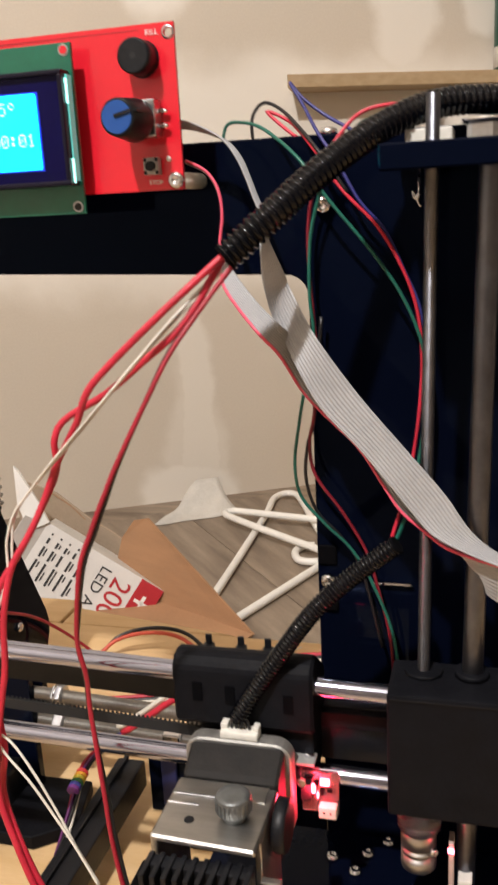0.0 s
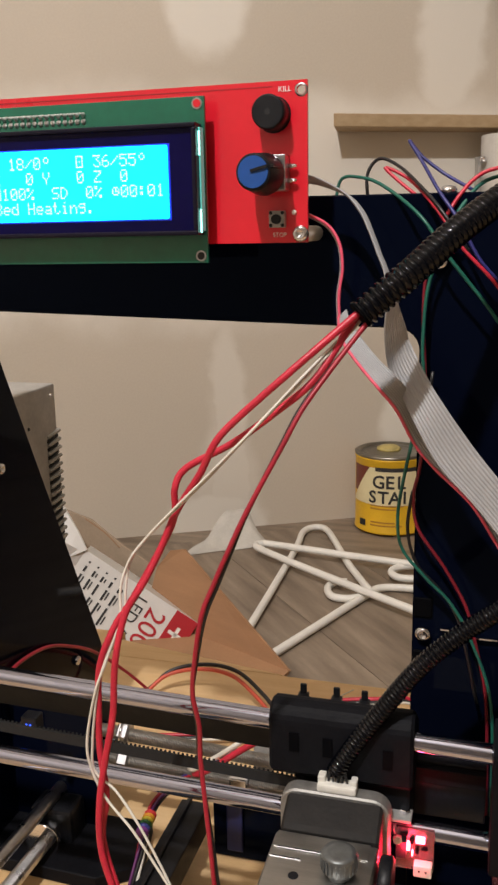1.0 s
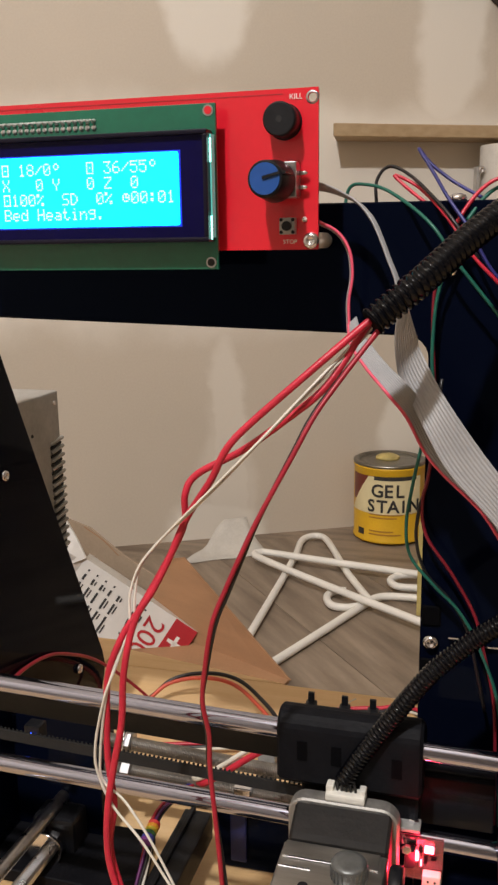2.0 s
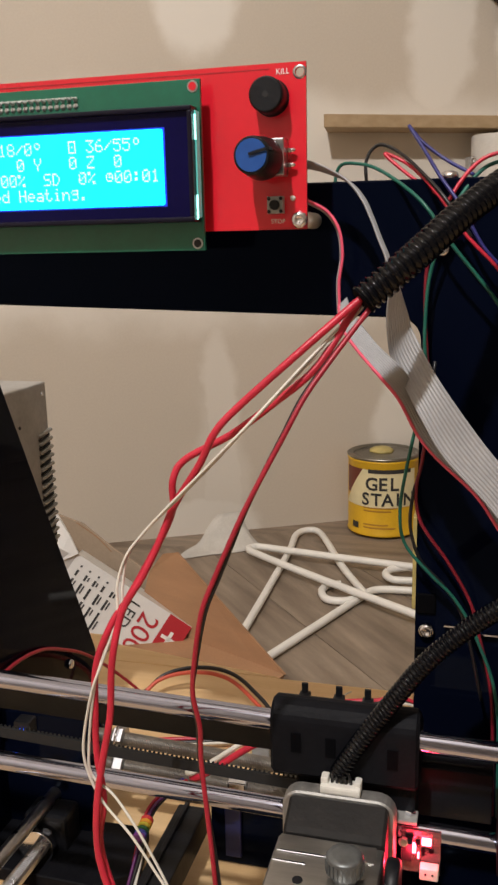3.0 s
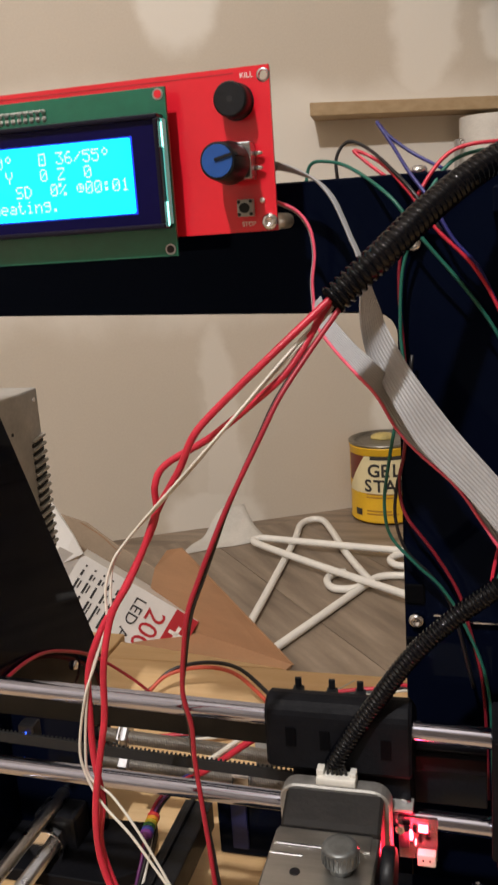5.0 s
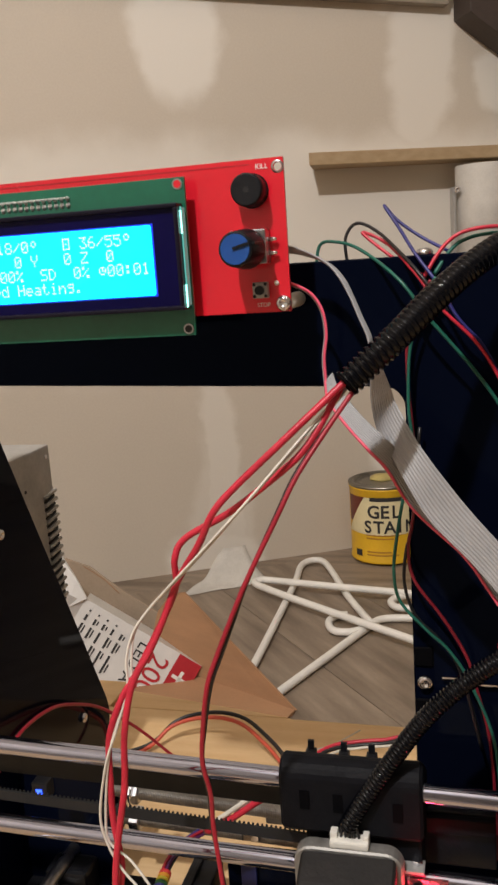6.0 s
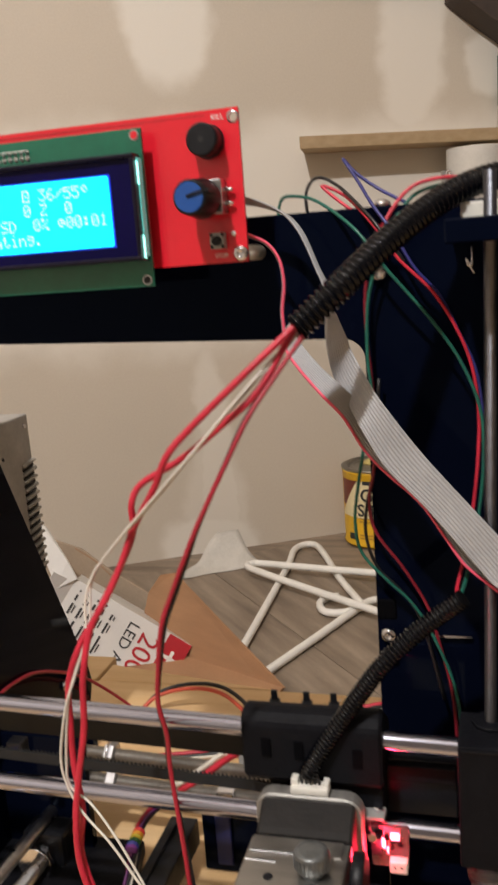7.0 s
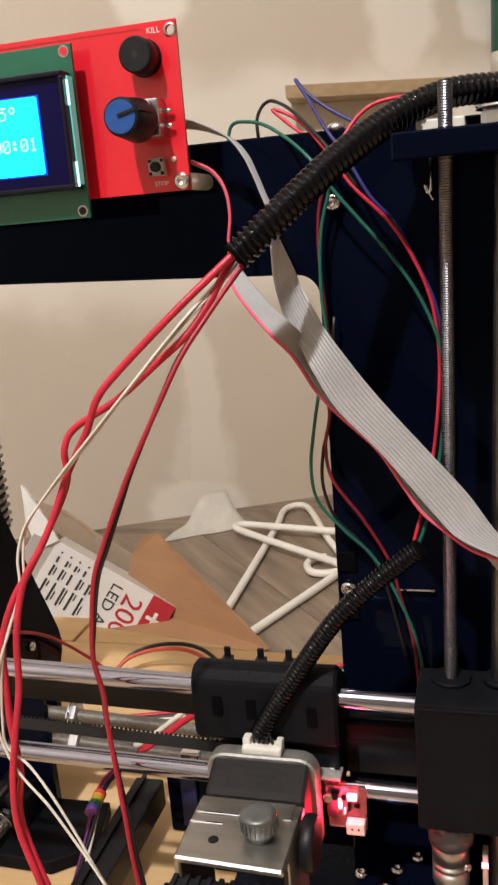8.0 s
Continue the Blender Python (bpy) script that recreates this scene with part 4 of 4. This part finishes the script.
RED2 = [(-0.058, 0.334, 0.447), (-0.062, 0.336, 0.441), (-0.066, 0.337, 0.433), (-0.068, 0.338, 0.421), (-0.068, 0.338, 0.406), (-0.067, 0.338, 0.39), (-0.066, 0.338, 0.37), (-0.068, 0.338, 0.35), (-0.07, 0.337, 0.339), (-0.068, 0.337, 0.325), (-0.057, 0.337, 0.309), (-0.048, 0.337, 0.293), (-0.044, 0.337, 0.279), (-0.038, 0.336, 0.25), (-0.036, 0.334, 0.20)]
BLACK2 = [(-0.064, 0.339, 0.389), (-0.068, 0.339, 0.35), (-0.071, 0.337, 0.337), (-0.072, 0.337, 0.323), (-0.068, 0.338, 0.309), (-0.058, 0.338, 0.298), (-0.05, 0.338, 0.284), (-0.042, 0.337, 0.25)]
for L, m, what in ((GREEN1, GREENWIRE, "thin green motor wire arching over the frame"), (RED1, REDWIRE, "thin red motor wire looping over the frame"), (BLUE1, BLUEWIRE, "thin dark blue motor wire looping up"), (BLACK1, BLACKWIRE, "thin black motor wire looping over the frame"),
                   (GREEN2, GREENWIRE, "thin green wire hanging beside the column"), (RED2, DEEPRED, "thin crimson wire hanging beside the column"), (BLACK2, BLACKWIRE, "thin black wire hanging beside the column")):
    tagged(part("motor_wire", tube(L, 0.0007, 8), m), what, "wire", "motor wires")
# the red and green turn over the sleeve by the lift screw
tagged(part("motor_wire", tube([(-0.061, 0.342, 0.448), (-0.056, 0.345, 0.456), (-0.051, 0.347, 0.4615), (-0.045, 0.348, 0.4645), (-0.034, 0.350, 0.4655), (-0.01, 0.356, 0.464), (0.02, 0.362, 0.46)], 0.0008, 8), REDWIRE), "thin red wire lying over the black sleeve", "wire", "motor wires")
tagged(part("motor_wire", tube([(-0.057, 0.343, 0.449), (-0.051, 0.348, 0.4575), (-0.045, 0.351, 0.4615), (-0.034, 0.353, 0.4630), (-0.01, 0.360, 0.4615), (0.02, 0.366, 0.458)], 0.0008, 8), GREENWIRE), "thin green wire lying over the black sleeve", "wire", "motor wires")


def bed_wires():
    """Wires lying on the pine boards behind the printer."""
    a = [(-0.36, 0.50, 0.1075), (-0.293, 0.535, 0.1075), (-0.27, 0.556, 0.120), (-0.244, 0.561, 0.126), (-0.218, 0.558, 0.125), (-0.193, 0.541, 0.118), (-0.172, 0.523, 0.110), (-0.145, 0.513, 0.1075), (-0.10, 0.505, 0.1075)]
    t = thing("bed_wire", "red and black power wires arching over pine boards", "wire", "bed wires")
    part("red_strand", tube(a, 0.0015), mat("orange_red_wire", (0.60, 0.09, 0.05), 0.42, var=0.1), t)
    part("black_strand", tube(a, 0.0015, shift=(0.002, 0.0045, 0.0018)), BLACKWIRE, t)
    b = [(-0.36, 0.47, 0.1075), (-0.26, 0.495, 0.1075), (-0.18, 0.516, 0.112), (-0.146, 0.520, 0.133), (-0.127, 0.520, 0.139), (-0.108, 0.522, 0.141), (-0.085, 0.53, 0.139), (-0.05, 0.54, 0.1075)]
    t = thing("bed_wire", "red, black and white wires lying on pine boards", "wire", "bed wires")
    part("red_strand", tube(b, 0.0016), REDWIRE, t)
    part("black_strand", tube(b, 0.0014, shift=(0.0, -0.004, -0.0002)), BLACKWIRE, t)
    part("white_strand", tube(b[1:], 0.0009, shift=(0.004, -0.007, 0.0002)), WHITEWIRE, t)


bed_wires()


def rainbow_wires():
    t = thing("rainbow_wires", "twisted bundle of coloured thin wires with rainbow band", "wire")
    line = [(-0.185, 0.42, 0.146), (-0.193, 0.400, 0.150), (-0.201, 0.386, 0.150), (-0.204, 0.370, 0.150), (-0.203, 0.356, 0.146), (-0.202, 0.343, 0.138), (-0.200, 0.325, 0.130), (-0.195, 0.29, 0.125)]
    cols = (DARKRED, BLUEWIRE, WHITEWIRE, BLACKWIRE, mat("violet_wire", (0.10, 0.015, 0.10), 0.4, var=0.1))
    for k, m in enumerate(cols):
        pts = [(x + 0.0017 * math.cos(k * 1.26 + i * 0.7), y, z + 0.0017 * math.sin(k * 1.26 + i * 0.7)) for i, (x, y, z) in enumerate(line)]
        part("strand", tube(pts, 0.0009, 8), m, t)
    for k, c in enumerate(((0.5, 0.03, 0.03), (0.6, 0.25, 0.02), (0.55, 0.45, 0.04), (0.05, 0.2, 0.06), (0.05, 0.06, 0.3), (0.16, 0.03, 0.2))):
        part("band", rod((-0.2036, 0.3640 - k * 0.0022, 0.1490 - k * 0.0004), (-0.2034, 0.3620 - k * 0.0022, 0.1486 - k * 0.0004), 0.0033, 14), mat("band_colour", c, 0.5, var=0.1), t)


rainbow_wires()
pair = thing("switch_wire", "short pair of red and white wires between the rods", "wire")
part("red_strand", tube([(-0.135, 0.365, 0.206), (-0.149, 0.36, 0.199), (-0.163, 0.36, 0.188), (-0.174, 0.361, 0.1795), (-0.180, 0.368, 0.174)], 0.0017), REDWIRE, pair)
part("white_strand", tube([(-0.137, 0.366, 0.2085), (-0.151, 0.361, 0.2015), (-0.165, 0.361, 0.1905), (-0.177, 0.362, 0.1810), (-0.183, 0.369, 0.1755)], 0.0013), WHITEWIRE, pair)
tagged(part("brace_wire", tube([(-0.2985, 0.37, 0.195), (-0.298, 0.395, 0.204), (-0.2975, 0.43, 0.200), (-0.2965, 0.46, 0.187), (-0.293, 0.49, 0.168), (-0.28, 0.515, 0.14), (-0.26, 0.53, 0.110)], 0.0011), DARKRED), "dark red wire running along the side brace", "wire")
tagged(part("wood_sliver", tube([(-0.165, 0.560, 0.1060), (-0.150, 0.566, 0.1085), (-0.131, 0.575, 0.1165)], 0.0005, 6), PAPER), "pale thin plastic sliver on the pine board", "sliver")

# ---- things on the floor ----
def stain_can():
    cx, cy, r = -0.192, 1.303, 0.0535
    t = thing("stain_can", "yellow quart can of gel stain with dripped lid", "paint can")
    part("body", turned([(0, r), (0.002, r + 0.0012), (0.004, r), (0.111, r), (0.113, r + 0.0012), (0.1155, r + 0.0012)], (cx, cy, 0), (0, 0, 1), 48), CANYELLOW, t, "yellow label")
    part("rim", turned([(0, r + 0.0012), (0.0035, r + 0.0016), (0.0045, r - 0.001), (0.0045, r - 0.006), (0.0005, r - 0.0075)], (cx, cy, 0.1155), (0, 0, 1), 48), TIN, t, "dark tin rim")
    part("lid", turned([(0, r - 0.0075), (0.0016, r - 0.009), (0.0016, r - 0.016), (0.0006, r - 0.018)], (cx, cy, 0.1161), (0, 0, 1), 40), TIN, t, "tin lid")
    blob = turned([(0, 0.019), (0.003, 0.0175), (0.006, 0.012), (0.0075, 0.004)], (cx - 0.004, cy + 0.012, 0.1168), (0, 0, 1), 14)
    for v in blob.verts:
        v.co += Vector((noise.noise(v.co * 60), noise.noise(v.co * 60 + Vector((7, 0, 0))), 0)) * 0.005
    part("dried_stain", blob, DRIED, t, "dried yellow stain")

    def patch(a0, a1, z0, z1, m, name, slope=0.0, lift=0.0004, n=14):
        """A printed field bent round the can, its left edge sloping."""
        bm = bmesh.new()
        rows = []
        for i in range(9):
            z = z0 + (z1 - z0) * i / 8
            s = a0 + slope * (1 - i / 8)
            rows.append([bm.verts.new((cx + (r + lift) * math.sin(radians(s + (a1 - s) * k / n)), cy - (r + lift) * math.cos(radians(s + (a1 - s) * k / n)), z)) for k in range(n + 1)])
        for p, q in zip(rows, rows[1:]):
            for k in range(n):
                bm.faces.new((p[k], p[k + 1], q[k + 1], q[k])).smooth = True
        return part(name, bm, m, t)

    turn = 2
    patch(turn - 70, turn - 20, 0.062, 0.103, CANBROWN, "brown_corner", lift=0.0003)
    patch(turn - 30, turn + 60, 0.046, 0.103, CANCREAM, "cream_field", slope=-42, lift=0.0010)
    patch(turn - 20, turn + 50, 0.098, 0.104, INK, "seal_band", lift=0.0014)
    patch(turn - 52, turn - 38, 0.010, 0.020, INK, "mark", lift=0.0006)
    for z, w in ((0.044, 55), (0.039, 45), (0.018, 40), (0.013, 52)):
        patch(turn - 28, turn - 28 + w, z, z + 0.0022, mat("can_small_print", (0.45, 0.22, 0.03), 0.5, var=0.05), "print_bar", lift=0.0006)
    for text, z, size in (("GEL", 0.0810, 0.0275), ("STAIN", 0.0575, 0.0265)):
        for k, ch in enumerate(text):
            ang = turn - (14 if text == "GEL" else 24) + k * (17.5 if ch != "I" else 17)
            m = pose(cx, cy, z, 0, 0, ang) @ pose(0, -r - 0.0015, 0) @ FRONT
            letters(ch, size, m, INK, t, "letter", 0.0002, 0.0005)


stain_can()

bottle = thing("plastic_bottle", "translucent white plastic bottle behind the can", "bottle")
FROST = mat("translucent_plastic", (0.72, 0.68, 0.62), 0.3, var=0.06, scale=20)
FROST.node_tree.nodes["Principled BSDF"].inputs["Transmission Weight"].default_value = 0.5
part("body", turned([(0, 0.028), (0.003, 0.030), (0.125, 0.030), (0.150, 0.024), (0.185, 0.011), (0.200, 0.010)], (-0.112, 1.352, 0), (0, 0, 1), 30), FROST, bottle)
part("cap", turned([(0, 0.012), (0.02, 0.012), (0.022, 0.010)], (-0.112, 1.352, 0.2), (0, 0, 1), 20), NYLON, bottle)
part("label_strip", box((-0.135, 1.3190, 0.09), (-0.123, 1.3205, 0.165)), mat("orange_label", (0.5, 0.10, 0.05), 0.5, var=0.1), bottle, "orange-red label")
tagged(part("yellow_box", box((-0.1225, 1.0, 0), (-0.06, 1.03, 0.115), 0.001, pose(0, 0, 0)), DRIED), "narrow yellow box standing behind the column", "box")


def hanger(lines, z, label):
    t = thing("clothes_hanger", label, "hanger", "hangers on the floor")
    for name, pts in lines:
        part(name, tube([(x, y, z + dz) for x, y, dz in pts], 0.0048, 12), TUBEWHITE, t)


hanger((("bar", [(-0.10, 1.092, 0), (-0.138, 1.097, 0), (-0.233, 1.112, 0), (-0.335, 1.130, 0), (-0.352, 1.129, 0), (-0.357, 1.120, 0), (-0.340, 1.102, 0), (-0.248, 1.036, 0), (-0.117, 0.948, 0), (-0.05, 0.902, 0)]),
        ("hook", [(-0.11, 1.094, 0.001), (-0.148, 1.098, -0.004), (-0.163, 1.082, -0.006), (-0.152, 1.062, -0.006), (-0.125, 1.062, -0.006), (-0.10, 1.067, -0.006)])), 0.0165, "white plastic clothes hanger lying across another on the floor")
hanger((("shoulder", [(-0.300, 0.868, 0), (-0.300, 0.888, 0), (-0.302, 1, 0), (-0.306, 1.151, 0), (-0.311, 1.217, 0), (-0.301, 1.243, 0), (-0.282, 1.241, 0), (-0.26, 1.196, 0), (-0.223, 1.104, 0), (-0.180, 1.015, 0)]),), 0.0065, "white plastic clothes hanger with rounded shoulder on the floor")
hanger((("arm", [(-0.259, 0.824, 0), (-0.255, 0.834, 0), (-0.222, 0.915, 0), (-0.186, 1.003, 0), (-0.168, 1.034, 0), (-0.118, 1.040, 0), (-0.05, 1.040, 0)]),
        ("hook", [(-0.186, 1.003, 0), (-0.205, 0.990, 0), (-0.225, 0.993, 0), (-0.235, 1.017, 0), (-0.229, 1.038, 0), (-0.215, 1.043, 0)])), 0.0062, "white plastic clothes hanger with curled hook on the floor")

# cartons
def sheet(points, thick=0.0012):
    """A stiff sheet with the given corners."""
    quad = [Vector(p) for p in points]
    n = (quad[1] - quad[0]).cross(quad[-2] - quad[0]).normalized() * thick
    bm = bmesh.new()
    a = [bm.verts.new(p + n) for p in quad]
    b = [bm.verts.new(p - n) for p in quad]
    bm.faces.new(a)
    bm.faces.new(b[::-1])
    for k in range(len(quad)):
        bm.faces.new((a[k], b[k], b[(k + 1) % len(quad)], a[(k + 1) % len(quad)]))
    bmesh.ops.recalc_face_normals(bm, faces=bm.faces)
    return bm


def bulb_carton():
    t = thing("bulb_carton", "white and red light bulb carton tipped open", "carton")
    ax = (Vector((-0.365, 0.853, 0.028)) - Vector((-0.472, 0.832, 0.104))).normalized()
    dn = Vector((-0.45, -0.42, -0.75))
    dn = (dn - ax * dn.dot(ax)).normalized()
    nr = ax.cross(dn).normalized()
    if nr.y > 0:
        nr = -nr
    m = Matrix((ax.to_4d(), (-dn).to_4d(), nr.to_4d(), (0, 0, 0, 1))).transposed()
    for k in range(3):
        m.col[k][3] = 0
    m.col[3] = Vector((-0.472, 0.832, 0.104, 1))
    long = 0.150

    def put(lo, hi, name, ma, label=""):
        return part(name, box(lo, hi, m=m), ma, t, label)

    put((0, -0.085, -0.0012), (long, 0, 0), "front_panel", CARTON, "white printed panel")
    put((0, -0.0012, -0.075), (long, 0, -0.0013), "top_panel", CARTON)
    put((0.0, -0.085, -0.075), (long, -0.0838, -0.0013), "bottom_panel", CARTON)
    put((0.0, -0.0838, -0.075), (long, -0.0012, -0.0738), "back_panel", CARTON)
    put((long - 0.028, -0.085, 0.0001), (long, -0.0002, 0.0004), "red_corner", CARTONRED, "dark red printed corner")
    part("end_flap", sheet(((-0.5115, 0.84, 0.1663), (-0.5047, 0.838, 0.1626), (-0.4806, 0.833, 0.1253), (-0.4695, 0.83, 0.1049), (-0.4875, 0.815, 0.0990), (-0.5030, 0.825, 0.1270))), CARTON, t, "open white flap")
    part("side_flap", box((-0.030, -0.07, -0.001), (0, -0.004, 0.0), m=m @ pose(0, 0, 0, 0, 35, 0)), CARTON, t, "open white flap")
    letters("200", 0.032, m @ pose(long - 0.046, -0.036, 0.0006, 0, 0, -90), CARTONRED, t, "letter", 0.0002)
    letters("LED A", 0.0185, m @ pose(long - 0.068, -0.034, 0.0006, 0, 0, -90), INK, t, "letter", 0.0002)
    put((long - 0.017, -0.034, 0.0005), (long - 0.013, -0.016, 0.0008), "cross_bar", WHITE)
    put((long - 0.024, -0.027, 0.0005), (long - 0.006, -0.023, 0.0008), "cross_bar", WHITE)
    for k in range(5):
        x = 0.010 + k * 0.0112
        if k < 4:
            put((x, -0.010, 0.0004), (x + 0.0022, -0.0078, 0.0006), "print_dot", INK)
        for j, (a, w) in enumerate(((0.014, 0.007), (0.0225, 0.013), (0.037, 0.010), (0.0485, 0.014))):
            a += 0.002 * ((k * 3 + j) % 3)
            put((x - 0.0008, -a - w, 0.0004), (x + 0.0018, -a, 0.0006), "print_bar", INK)
            if (k + j) % 3:
                put((x + 0.0034, -a - w * 0.8, 0.0004), (x + 0.0050, -a - 0.001, 0.0006), "print_bar", INK)


bulb_carton()


def kraft_box():
    t = thing("kraft_carton", "open brown cardboard carton with a raised flap", "carton")
    part("flap", sheet(((-0.4140, 0.897, 0.0640), (-0.3950, 0.893, 0.0880), (-0.3767, 0.8890, 0.0925), (-0.2321, 0.80, 0.003), (-0.262, 0.815, 0.003), (-0.4300, 0.890, 0.005)), 0.0015), KRAFT, t, "sloping brown flap")
    # panel in shade, painted with the greyer kraft
    part("back_panel", sheet(((-0.567, 0.93, 0.122), (-0.512, 0.93, 0.105), (-0.471, 0.93, 0.074), (-0.424, 0.93, 0.046), (-0.415, 0.93, 0.003), (-0.565, 0.93, 0.003)), 0.0015), KRAFT_SHADE, t, "kraft back panel in a greyer shaded colour")
    part("torn_edge", tube([(-0.520, 0.9282, 0.106), (-0.495, 0.9282, 0.090), (-0.476, 0.9282, 0.072)], 0.0006, 6), KRAFT, t, "torn brown edge")
    part("base", sheet(((-0.2335, 0.799, 0.0025), (-0.413, 0.885, 0.004), (-0.43, 0.68, 0.003), (-0.27, 0.65, 0.0025)), 0.0015), KRAFT, t, "flat brown flap")


kraft_box()


def paper_scrap():
    """A bent three-cornered sheet that leans from the floor against the foot of the wall."""
    low, side, high = Vector((-0.458, 1.097, 0.003)), Vector((-0.352, 1.165, 0.003)), Vector((-0.410, 1.222, 0.060))
    bm = bmesh.new()
    n = 12
    rows = []
    for i in range(n - 2):
        row = []
        for j in range(n + 1 - i):
            u, w = i / n, j / n
            p = low + (side - low) * w + (high - low) * u
            k = 4 * (u * (1 - u - w) + w * (1 - u - w) + u * w)
            p += Vector((noise.noise(p * 22), noise.noise(p * 22 + Vector((5, 0, 0))), 0)) * 0.006
            p.z = max(0.0015, p.z + 0.012 * noise.noise(p * 16) * k - 0.006 * k)
            row.append(bm.verts.new(p))
        rows.append(row)
    for i in range(n - 3):
        for j in range(n - i):
            bm.faces.new((rows[i][j], rows[i][j + 1], rows[i + 1][j])).smooth = True
            if j < n - i - 1:
                bm.faces.new((rows[i][j + 1], rows[i + 1][j + 1], rows[i + 1][j])).smooth = True
    ob = part("paper_scrap", bm, PAPER)
    sol = ob.modifiers.new("thick", "SOLIDIFY")
    sol.thickness = 0.0008
    tagged(ob, "crumpled white paper scrap on the floor by the wall", "paper")


paper_scrap()

# ---- things on the wall ----
ledge = in_room(plate([(-0.0556, -0.060), (1.2, -0.060), (1.2, -0.001), (-0.032, -0.001)], "z", 0.5838, 0.6013, 0.001))
tagged(part("wall_ledge", ledge, LEDGEWOOD), "raw wooden ledge fixed to the wall", "ledge")
roll = thing("paper_roll", "white paper roll hanging under the ledge", "paper roll")
part("sheet", in_room(turned([(0, 0.040), (0.001, 0.0415), (0.148, 0.0415), (0.15, 0.040)], (0.2135, -0.055, 0.425), (0, 0, 1), 40)), PAPER, roll)
part("bracket", in_room(box((0.161, -0.062, 0.43), (0.1655, -0.050, 0.5445), 0.001)), PSUGREY, roll)
part("bolt", in_room(bolt_head((0.1655, -0.066, 0.5400), (-0.4, -1, 0), 0.005, 0.005)), CHROME, roll)
shelf = thing("wall_shelf", "white painted trim board across the wall", "shelf")
SH = ROOM @ pose(0.183, 0, 0.803, 0, 3.2, 0)
part("board", box((-0.9, -0.022, 0.010), (0, -0.001, 0.034), 0.001, SH), mat("white_shelf_board", (0.72, 0.70, 0.66), 0.45, var=0.05), shelf)
# grey-brown lip: the shade under the white board, put into its colour
part("under_lip", box((-0.9, -0.020, 0), (-0.002, -0.002, 0.0098), 0.001, SH), mat("shaded_underside_brown", (0.30, 0.25, 0.20), 0.6, var=0.1), shelf)

# added dark panel: the shelf's slanting cast shadow, built as a solid
bracket = part("shelf_shadow_panel", in_room(plate([(0.197, 0.785), (0.205, 0.778), (0.330, 0.697), (0.330, 0.836), (0.197, 0.836)], "y", -0.055, -0.001, 0.001)), mat("shelf_shadow_brown", (0.060, 0.042, 0.034), 0.6, var=0.15, scale=20, stretch=(1, 8, 8), bump=0.15))
tagged(bracket, "dark brown panel standing in for the shelf's shadow on the wall", "bracket")


def green_bottle():
    """A bottle on the ledge, its lower part wrapped in a pale label."""
    t = thing("green_bottle", "dark green bottle with a pale label on the ledge", "bottle")
    foot = (0.297, -0.031, 0.6016)
    part("body", in_room(turned([(0, 0.026), (0.002, 0.0285), (0.105, 0.0285), (0.118, 0.025), (0.135, 0.012), (0.150, 0.0105)], foot, (0, 0, 1), 36)), mat("green_plastic", (0.015, 0.085, 0.06), 0.3, var=0.1, scale=20), t)
    part("label", in_room(turned([(0.006, 0.0288), (0.0062, 0.0290), (0.034, 0.0290), (0.0342, 0.0288)], foot, (0, 0, 1), 36, cap=False)), PAPER, t, "pale paper label")
    part("cap", in_room(turned([(0.1505, 0.013), (0.168, 0.013), (0.170, 0.011)], foot, (0, 0, 1), 24)), BLACK, t, "black screw cap")


green_bottle()


def floor_planks():
    """Wood-look planks of the floor, running slantwise to the walls, each with a fine joint."""
    rnd = random.Random(4)
    inv = ROOM.inverted()
    for r in range(-9, 10):
        x = -2.2 + rnd.random() * 0.6
        while x < 2.2:
            n = 0.7 + rnd.random() * 0.4
            m = PLANKS @ pose(x, r * 0.152, 0)
            ends = [inv @ (m @ Vector(c)) for c in ((0, 0, 0), (n, 0, 0), (0, 0.152, 0), (n, 0.152, 0))]
            if all(-2.1 < e.x < 1.7 and -2.2 < e.y < 0.1 for e in ends):
                part("plank", box((0, 0, -0.0038), (n - 0.001, 0.151, 0.0), 0.0006), FLOORWOOD, floor).matrix_world = m
            x += n


PLANKS = pose(-0.3, 1.0, 0, 0, 0, -50)
floor_planks()
